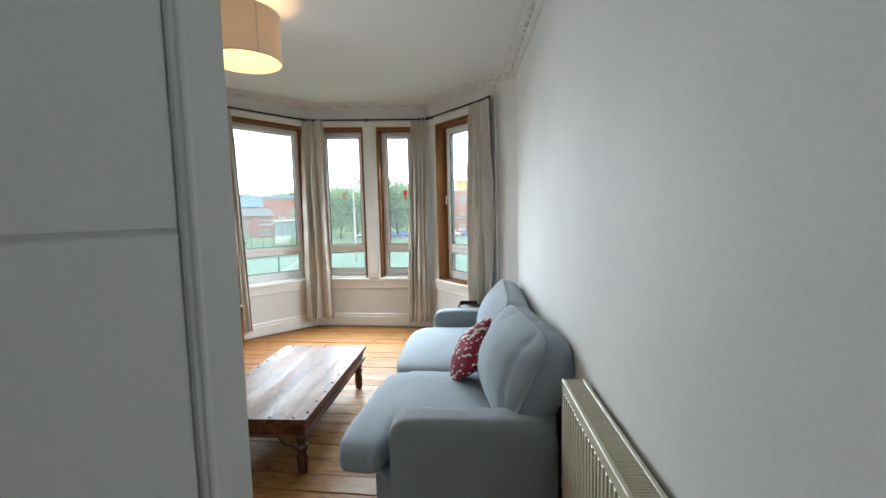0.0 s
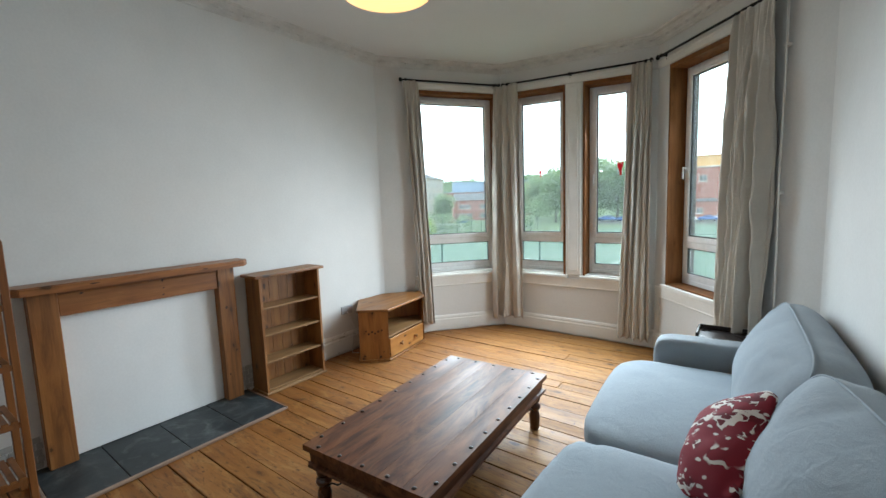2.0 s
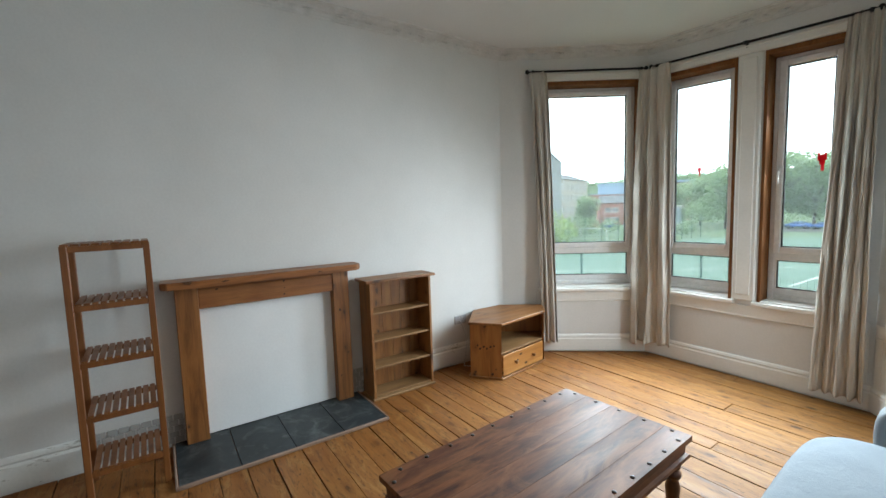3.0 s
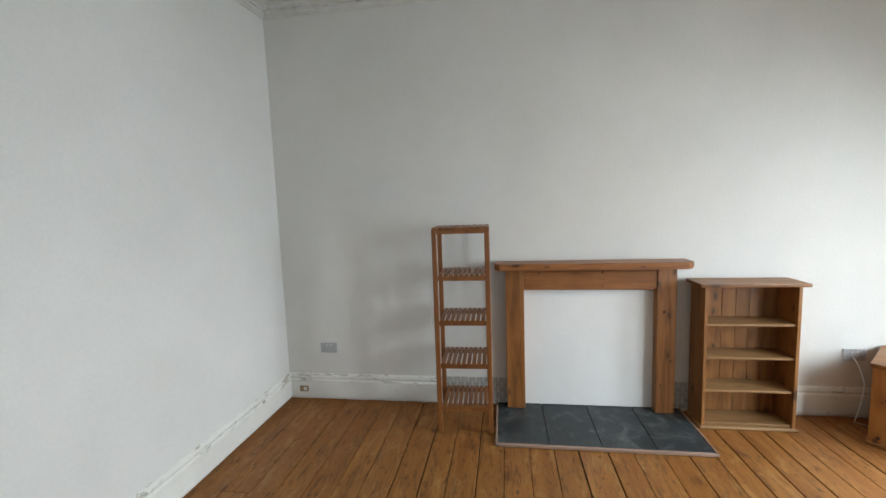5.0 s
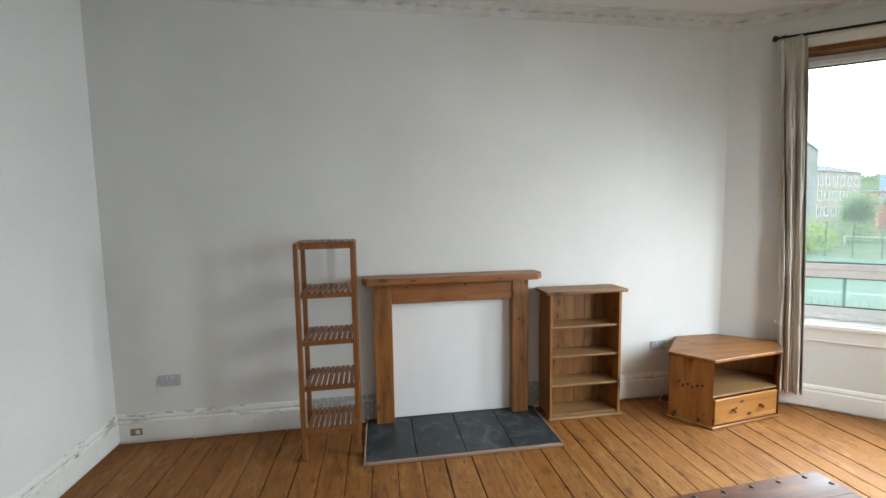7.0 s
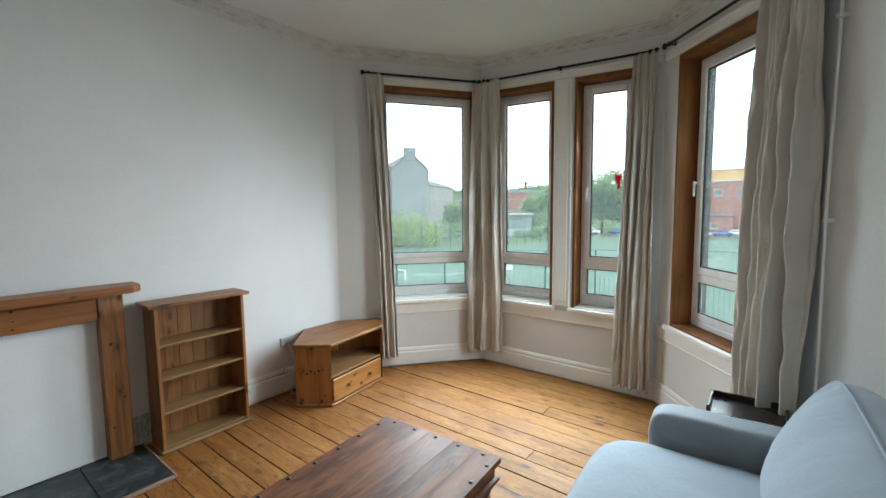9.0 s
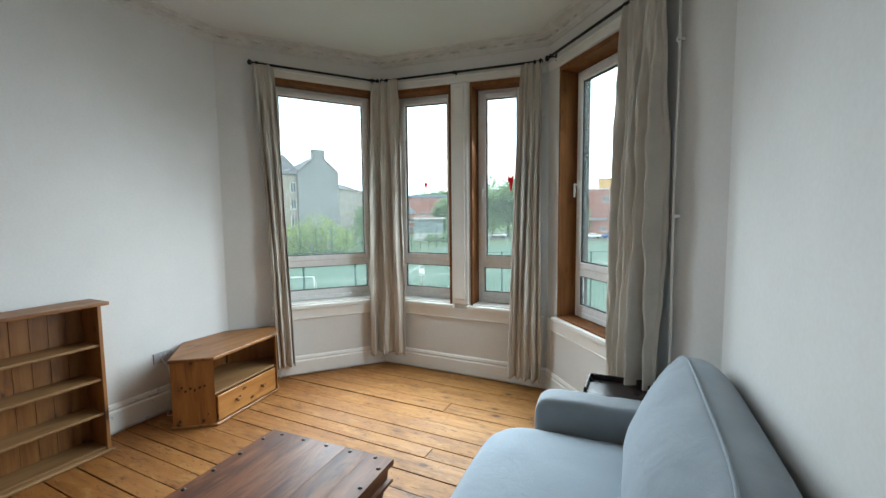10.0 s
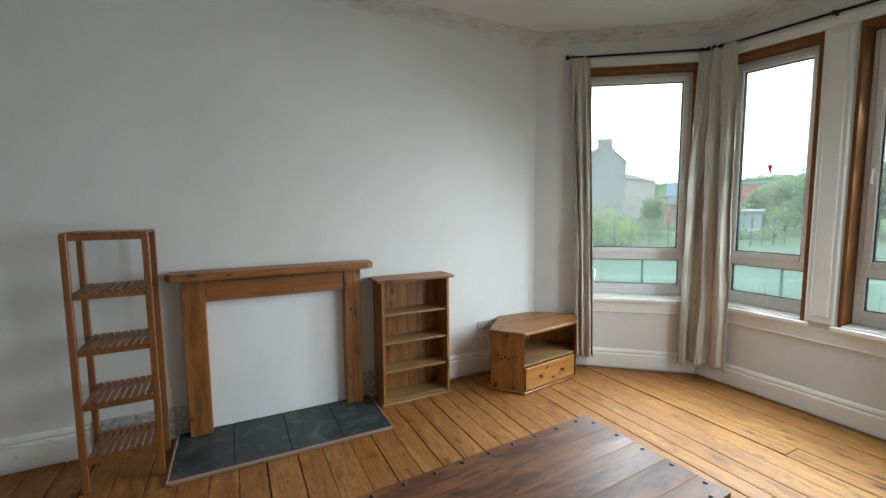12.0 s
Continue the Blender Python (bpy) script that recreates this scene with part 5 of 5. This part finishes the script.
def fence(pts, h, step, rails, label):
    f = empty("pitch_fence", Matrix.Translation(pts[0]), label, "fence", "pitch fences")
    o = pts[0]
    for a, b in zip(pts, pts[1:]):
        k = max(1, int((b - a).length / step))
        for i in range(k + (b is pts[-1])):
            p = a.lerp(b, i / k)
            bm = bmesh.new()
            box(bm, -0.05, -0.05, 0, 0.05, 0.05, h, 0.008)
            part("post", bm, FENCEG, f, m=Matrix.Translation(p - o))
        for r in range(rails):
            z = Vector((0, 0, h * (r + 1) / rails - 0.03))
            bm = bmesh.new()
            tube(bm, [a - o + z, b - o + z], 0.02, 5)
            part("rail", bm, FENCEG, f)
    bm = bmesh.new()
    for a, b in zip(pts, pts[1:]):
        k = int((b - a).length / 0.28)
        for i in range(k):
            p = a.lerp(b, i / k) - o
            box(bm, p.x - 0.006, p.y - 0.006, 0.05, p.x + 0.006, p.y + 0.006, h * 0.55)
    ms = part("mesh_wires", bm, FENCEG, f)
    tagged(ms, kind="stuff")


fence([far(-56, 68), far(-43, 76), far(-33, 75), far(-24, 92)], 4.6, 2.6, 7, "tall green steel fence round the pitch")
fence([far(-58, 27), far(-38, 27), far(-18, 29), far(4, 32)], 4.0, 2.7, 1, "green steel fence along the near touchline")


def far_window(parent, m, w, h):
    """A framed window on a distant wall, m on its face with y outwards."""
    bm = bmesh.new()
    frame_ring(bm, -w / 2, 0, w / 2, h, 0.12, -0.02, 0.10, 0)
    box(bm, -0.05, -0.02, 0.12, 0.05, 0.08, h - 0.12)
    win = part("window", bm, WINFR, parent, "white-framed window", m=m)
    bm = bmesh.new()
    box(bm, -w / 2 + 0.12, -0.02, 0.12, w / 2 - 0.12, 0.03, h - 0.12)
    part("pane", bm, WINGL, win)
    bm = bmesh.new()
    box(bm, -w / 2 - 0.1, 0, -0.16, w / 2 + 0.1, 0.16, -0.02)
    part("sill", bm, CONCRETE, win)


def building(name, a, b, depth, wall_h, roof_h, walls, roof, label, floors=(), cols=(), win=(1.3, 1.6), category="building", gable=False):
    """A house on the plan line a to b, facing the bay, with a pitched or a flat roof."""
    u = (b - a).normalized()
    out = Vector((u.y, -u.x, 0))
    m = Matrix(((u.x, out.x, 0, a.x), (u.y, out.y, 0, a.y), (0, 0, 1, GROUND_Z), (0, 0, 0, 1)))
    L = (b - a).length
    h = empty(name, m, label, category)
    bm = bmesh.new()
    box(bm, 0, -depth, 0, L, 0, wall_h)
    part("wall", bm, walls, h)
    bm = bmesh.new()
    if roof_h and gable:
        pts = [(-0.0, wall_h), (L * 0.42, wall_h + roof_h), (L * 0.58, wall_h + roof_h), (L, wall_h)]
        v0 = [bm.verts.new((x, 0, z)) for x, z in pts]
        v1 = [bm.verts.new((x, -depth, z)) for x, z in pts]
        bm.faces.new(v0)
        bm.faces.new(v1[::-1])
        for i in range(4):
            k = (i + 1) % 4
            bm.faces.new((v0[i], v0[k], v1[k], v1[i]))
        part("gable", bm, walls, h)
        bm = bmesh.new()
        for (x0, z0), (x1, z1) in ((pts[0], pts[1]), (pts[2], pts[3])):
            q = [bm.verts.new(p) for p in ((x0, 0.15, z0 + 0.05), (x1, 0.15, z1 + 0.05), (x1, -depth, z1 + 0.05), (x0, -depth, z0 + 0.05))]
            r = [bm.verts.new((v.co.x, v.co.y, v.co.z + 0.25)) for v in q]
            bm.faces.new(q)
            bm.faces.new(r[::-1])
            for i in range(4):
                bm.faces.new((q[i], q[(i + 1) % 4], r[(i + 1) % 4], r[i]))
    elif roof_h:
        e = 0.35
        q = [bm.verts.new(p) for p in ((-e, e, wall_h), (L + e, e, wall_h), (L + e, -depth - e, wall_h), (-e, -depth - e, wall_h))]
        r = [bm.verts.new(p) for p in ((0.6, -depth / 2, wall_h + roof_h), (L - 0.6, -depth / 2, wall_h + roof_h))]
        for f in ((q[0], q[1], r[1], r[0]), (q[2], q[3], r[0], r[1]), (q[1], q[2], r[1]), (q[3], q[0], r[0]), q[::-1]):
            bm.faces.new(f)
    else:
        box(bm, -0.2, -depth - 0.2, wall_h + 0.002, L + 0.2, 0.2, wall_h + 0.35)
    part("roof", bm, roof, h)
    for z in floors:
        for f in cols:
            far_window(h, Matrix.Translation((f * L, 0.002, z)), *win)
    return h, m, L


# tenement with a blank rendered gable
g0, g1 = far(-44.93, 84), far(-39.92, 86)
ten, m, L = building("tenement", g0, g1, 30, 14.9, 3.0, RENDER_G, SLATES, "grey rendered tenement gable with a slate roof", gable=True, category="house")
bm = bmesh.new()
box(bm, L * 0.36, -1.3, 16.9, L * 0.66, 0.06, 19.2, 0.05)
part("chimney", bm, RENDER_G, ten)
bm = bmesh.new()
box(bm, L * 0.345, -1.4, 19.2, L * 0.675, 0.14, 19.4, 0.03)
part("chimney_cap", bm, CONCRETE, ten)
wing, m, L = building("tenement_wing", far(-54, 80), far(-44.75, 85.5), 10, 14.6, 4.2, SANDSTONE, SLATES, "blond sandstone tenement front with tall windows", (1.2, 4.6, 8.0, 11.2), (0.1, 0.3, 0.5, 0.7, 0.9), (1.2, 2.0), "house")
building("tenement_row", far(-39.9, 120), far(-36.6, 138), 12, 14.2, 2.2, SANDSTONE, SLATES, "blond sandstone tenement with bands of bay windows", (1.2, 4.6, 8.0, 11.2), (0.08, 0.24, 0.4, 0.56, 0.72, 0.88), (1.5, 2.0), "house")
building("brick_house", far(-35.2, 150), far(-29.8, 152), 9, 7.3, 2.6, REDBRICK, SLATES, "red brick house with white windows and slate roof", (1.0, 4.3), (0.2, 0.36, 0.72, 0.88), (2.0, 1.5), "house")
building("leisure_hall", far(-37, 205), far(-30, 208), 30, 11.5, 0, REDBRICK, BLUEROOF, "large red brick hall with blue cladding", (), ())
building("blue_hall", far(-35.3, 212), far(-24.5, 215), 30, 16.5, 0, BLUEROOF, BLUEROOF, "blue clad hall behind the brick houses", (), ())
building("brick_school", far(-31, 190), far(-24.8, 190), 20, 14.5, 0, REDBRICK, SLATES, "red brick school block beyond the trees", (2.0, 6.5), (0.15, 0.35, 0.55, 0.75), (2.4, 1.6))
# school on the other side: brick with an ochre storey
building("school_block", far(-7.0, 142), far(22, 150), 30, 14.2, 0, REDBRICK, CONCRETE, "red brick school building with white windows", (10.2,), (0.075, 0.15, 0.26, 0.38), (2.0, 1.9))
building("rooftop_storey", far(-5.7, 143.5) + Vector((0, 0, 0)), far(14, 150), 20, 17.4, 0, OCHRE, OCHRE, "ochre clad upper storey of the school", (), ())
lean, m, L = building("brick_annexe", far(-6.9, 136), far(-3.2, 138), 3, 4.6, 0.8, REDBRICK, SLATES, "low brick annexe before the school", (1.2,), (0.5,), (1.6, 1.6))
# pavilion beside the pitch
pav = empty("pavilion", Matrix.Translation(far(-28, 110)), "glazed sports pavilion with a flat white roof", "pavilion")
u = (far(-25.9, 110) - far(-30, 110)).normalized()
pm = Matrix(((u.x, -u.y, 0, 0), (u.y, u.x, 0, 0), (0, 0, 1, 0), (0, 0, 0, 1)))
for nm, c, mt in (("roof", (-4.2, -2.5, 5.6, 4.2, 3.5, 6.0), CONCRETE), ("wall", (-3.8, -1.5, 0, 3.8, 3.0, 2.0), CONCRETE)):
    bm = bmesh.new()
    box(bm, *c, 0.02)
    part(nm, bm, mt, pav, m=pm)
for i in range(6):
    x = -3.8 + i * 1.5
    bm = bmesh.new()
    box(bm, x, -1.55, 2.0, x + 0.1, -1.45, 5.6)
    part("post", bm, FENCEG, pav, m=pm)
    if i < 5:
        bm = bmesh.new()
        box(bm, x + 0.12, -1.52, 2.0, x + 1.48, -1.48, 5.6)
        part("pane", bm, PAVGL, pav, m=pm)


def leafy(bm, rng, c, r, n, size):
    """Leaf clumps scattered through an uneven ball."""
    for i in range(n):
        d = Vector((rng.gauss(0, 1), rng.gauss(0, 1), rng.gauss(0, 1))).normalized()
        k = (0.45 + 0.55 * rng.random() ** 0.5) * (1 + 0.35 * noise.noise(d * 2.2 + c * 0.3))
        p = c + Vector((d.x * r[0], d.y * r[1], d.z * r[2])) * k
        a = Vector((rng.uniform(-1, 1), rng.uniform(-1, 1), rng.uniform(-0.6, 0.6))).normalized() * size * rng.uniform(0.6, 1.3)
        b = a.cross(Vector((rng.uniform(-1, 1), rng.uniform(-1, 1), rng.uniform(-1, 1)))).normalized() * size * rng.uniform(0.4, 0.9)
        vs = [bm.verts.new(p + q) for q in (a, b, -a, -b * 0.8)]
        bm.faces.new(vs)


def tree_at(p, h, w, seed, mat=None, trunk=0.28):
    rng = random.Random(seed)
    t = empty("tree", Matrix.Translation(p), "broad leafy tree at the edge of the pitch", "tree", "trees beyond the pitch")
    bm = bmesh.new()
    tube(bm, [(0, 0, -0.1), (0.1, 0, h * 0.2), (0.0, 0.15, h * 0.45), (0.2, 0.1, h * 0.75)], h * 0.018, 9)
    for i in range(7):
        a = 2 * math.pi * i / 7 + rng.uniform(-0.3, 0.3)
        z = h * rng.uniform(0.22, 0.5)
        tube(bm, [(0, 0, z), (math.cos(a) * w * 0.15, math.sin(a) * w * 0.15, z + h * 0.1), (math.cos(a) * w * 0.36, math.sin(a) * w * 0.36, z + h * 0.25)], h * 0.007, 6)
    part("trunk", bm, BARK, t, "", True)
    bm = bmesh.new()
    for i in range(18):
        a = rng.uniform(0, 2 * math.pi)
        rr = w * 0.5 * rng.uniform(0.0, 0.62)
        c = Vector((math.cos(a) * rr, math.sin(a) * rr, h * rng.uniform(0.24, 0.82)))
        leafy(bm, rng, c, (w * 0.27, w * 0.27, h * 0.18), 330, h * 0.022)
    cr = part("crown", bm, mat or LEAF1, t)
    return t


tree_at(far(-21.6, 122), 16.5, 15.0, 1)
tree_at(far(-24.0, 140), 14.5, 9.0, 2)
tree_at(far(-17.2, 128), 19.0, 15.0, 3)
tree_at(far(-14.0, 130), 18.8, 15.0, 4)
tree_at(far(-11.6, 138), 16.0, 10.0, 5)
tree_at(far(-19.3, 142), 15.5, 12.0, 9)
tree_at(far(-26.2, 150), 13.0, 8.0, 10)
tree_at(far(-36.6, 112), 10.5, 7.0, 6)
tree_at(far(-7.4, 134), 11.0, 4.0, 8)


def shrubs(name, pts, seed, mat, label):
    rng = random.Random(seed)
    s = empty(name, Matrix.Translation(pts[0][0]), label, "shrub", "shrubs by the fence")
    o = pts[0][0]
    bm = bmesh.new()
    for p, r, h in pts:
        leafy(bm, rng, p - o + Vector((0, 0, h * 0.5)), (r, r, h * 0.55), 420, 0.26)
    part("foliage", bm, mat, s)


shrubs("shrub_bank", [(far(-46.5, 79), 2.5, 4.5), (far(-44.8, 79), 2.6, 5.4), (far(-43, 79), 3.0, 7.0), (far(-41.3, 79), 2.8, 5.8), (far(-39.6, 79), 2.2, 4.2)], 21, LEAF2, "bright green shrubs behind the fence")
shrubs("shrub_bank", [(far(-38.2, 100), 2.5, 4.4), (far(-36.4, 104), 2.6, 4.0), (far(-34.0, 110), 2.5, 3.0)], 22, LEAF1, "dark green shrubs beside the houses")
shrubs("shrub_bank", [(far(-27.5, 103), 2.0, 2.0), (far(-25.6, 102), 2.0, 2.4)], 23, LEAF1, "low dark shrubs before the pavilion")

shrubs("shrub_bank", [(far(-24.5 + 1.15 * i, 158), 3.2, 6.0 + 1.5 * math.sin(i * 1.7)) for i in range(15)], 24, LEAF1, "dark hedge behind the trees and parked cars")

# wooded hill on the skyline
bm = bmesh.new()
rng = random.Random(31)
hill = []
for i in range(61):
    az = -75 + i * 2.0
    e = 3.1 + 0.8 * noise.noise(Vector((az * 0.08, 1.7, 0))) + 0.25 * noise.noise(Vector((az * 0.6, 4.7, 0)))
    e *= 1.0 if az < -12 else 0.75
    hill.append((az, e))
d0, d1 = 520.0, 640.0
lo = [bm.verts.new(far(az, d0, 0)) for az, e in hill]
hi = [bm.verts.new(far(az, d1, 6.5 + d1 * math.tan(radians(e)))) for az, e in hill]
for i in range(60):
    bm.faces.new((lo[i], lo[i + 1], hi[i + 1], hi[i]))
tagged(part("backdrop", bm, LEAF1), kind="structure")
hs = bmesh.new()
for az, e in hill:
    for k in range(5):
        a2 = az + rng.uniform(-1, 1)
        leafy(hs, rng, far(a2, d1 - 10, 6.5 + (d1 - 10) * math.tan(radians(e)) - 2 + rng.uniform(-3, 3)), (6, 6, 5), 40, 1.6)
tagged(part("far_woods", hs, LEAF1), kind="stuff")

# floodlight column and a sign by the pitch
col = empty("floodlight_column", Matrix.Translation(far(-20, 58)), "tall grey steel floodlight column beside the pitch", "lamp post")
bm = bmesh.new()
lathe(bm, [(0.11, 0), (0.10, 4), (0.06, 10.3)], None, 10)
part("column", bm, CONCRETE, col, "", True)
bm = bmesh.new()
box(bm, -0.5, -0.12, 10.3, 0.5, 0.12, 10.5, 0.02)
part("lamp_head", bm, CONCRETE, col)
sg = empty("pitch_sign", Matrix.Translation(far(-29, 37)), "small white notice on a post by the pitch", "sign")
bm = bmesh.new()
box(bm, -0.04, -0.04, 0, 0.04, 0.04, 1.5)
part("post", bm, SANDSTONE, sg)
bm = bmesh.new()
box(bm, -0.3, -0.05, 1.4, 0.3, -0.02, 1.85, 0.01)
part("board", bm, LINE, sg)


def car(p, heading, paint, label, s=1.0):
    c = empty("parked_car", Matrix.Translation(p) @ Matrix.Rotation(heading, 4, "Z") @ Matrix.Scale(s, 4), label, "car", "parked cars")
    prof = [(-2.1, 0.35), (-2.15, 0.75), (-1.9, 0.92), (-1.3, 0.98), (-0.7, 1.42), (0.75, 1.45), (1.55, 1.0), (2.05, 0.92), (2.12, 0.4)]
    bm = bmesh.new()
    a = [bm.verts.new((x, -0.85, z)) for x, z in prof]
    b = [bm.verts.new((x, 0.85, z)) for x, z in prof]
    bm.faces.new(a)
    bm.faces.new(b[::-1])
    for i in range(len(prof)):
        k = (i + 1) % len(prof)
        bm.faces.new((a[i], a[k], b[k], b[i]))
    bmesh.ops.bevel(bm, geom=bm.edges[:], offset=0.06, segments=2, affect="EDGES")
    part("body", bm, paint, c, "", True)
    bm = bmesh.new()
    box(bm, -1.0, -0.87, 1.0, 1.25, 0.87, 1.34, 0.08)
    part("windows", bm, WINGL, c)
    for x in (-1.35, 1.35):
        for y in (-0.8, 0.8):
            bm = bmesh.new()
            lathe(bm, [(0.31, -0.1), (0.33, -0.06), (0.33, 0.06), (0.31, 0.1)], Matrix.Translation((x, y, 0.33)) @ Matrix.Rotation(radians(90), 4, "X"), 14)
            part("wheel", bm, TYRE, c, "", True)


z3 = 0.03
car(far(-4.2, 119, z3), 0.1, BLUECAR, "blue hatchback parked before the school")
car(far(-3.0, 123, z3), 0.1, WHITECAR, "white car parked behind the blue one")
car(far(-6.3, 118, z3), 0.2, WHITECAR, "white car parked beside the annexe")
car(far(-13.2, 121, z3), -0.1, BLUECAR, "blue car parked under the trees")
car(far(-15.2, 122, z3), -0.1, BLUECAR, "blue van-like car parked under the trees", 1.1)
car(far(-18.4, 122, z3), -0.1, WHITECAR, "white car parked under the trees")
car(far(-34.0, 128), 0.5, BLUECAR, "blue car parked by the brick houses", 1.1)
car(far(-35.4, 130), 0.5, REDCAR, "red car parked by the brick houses")
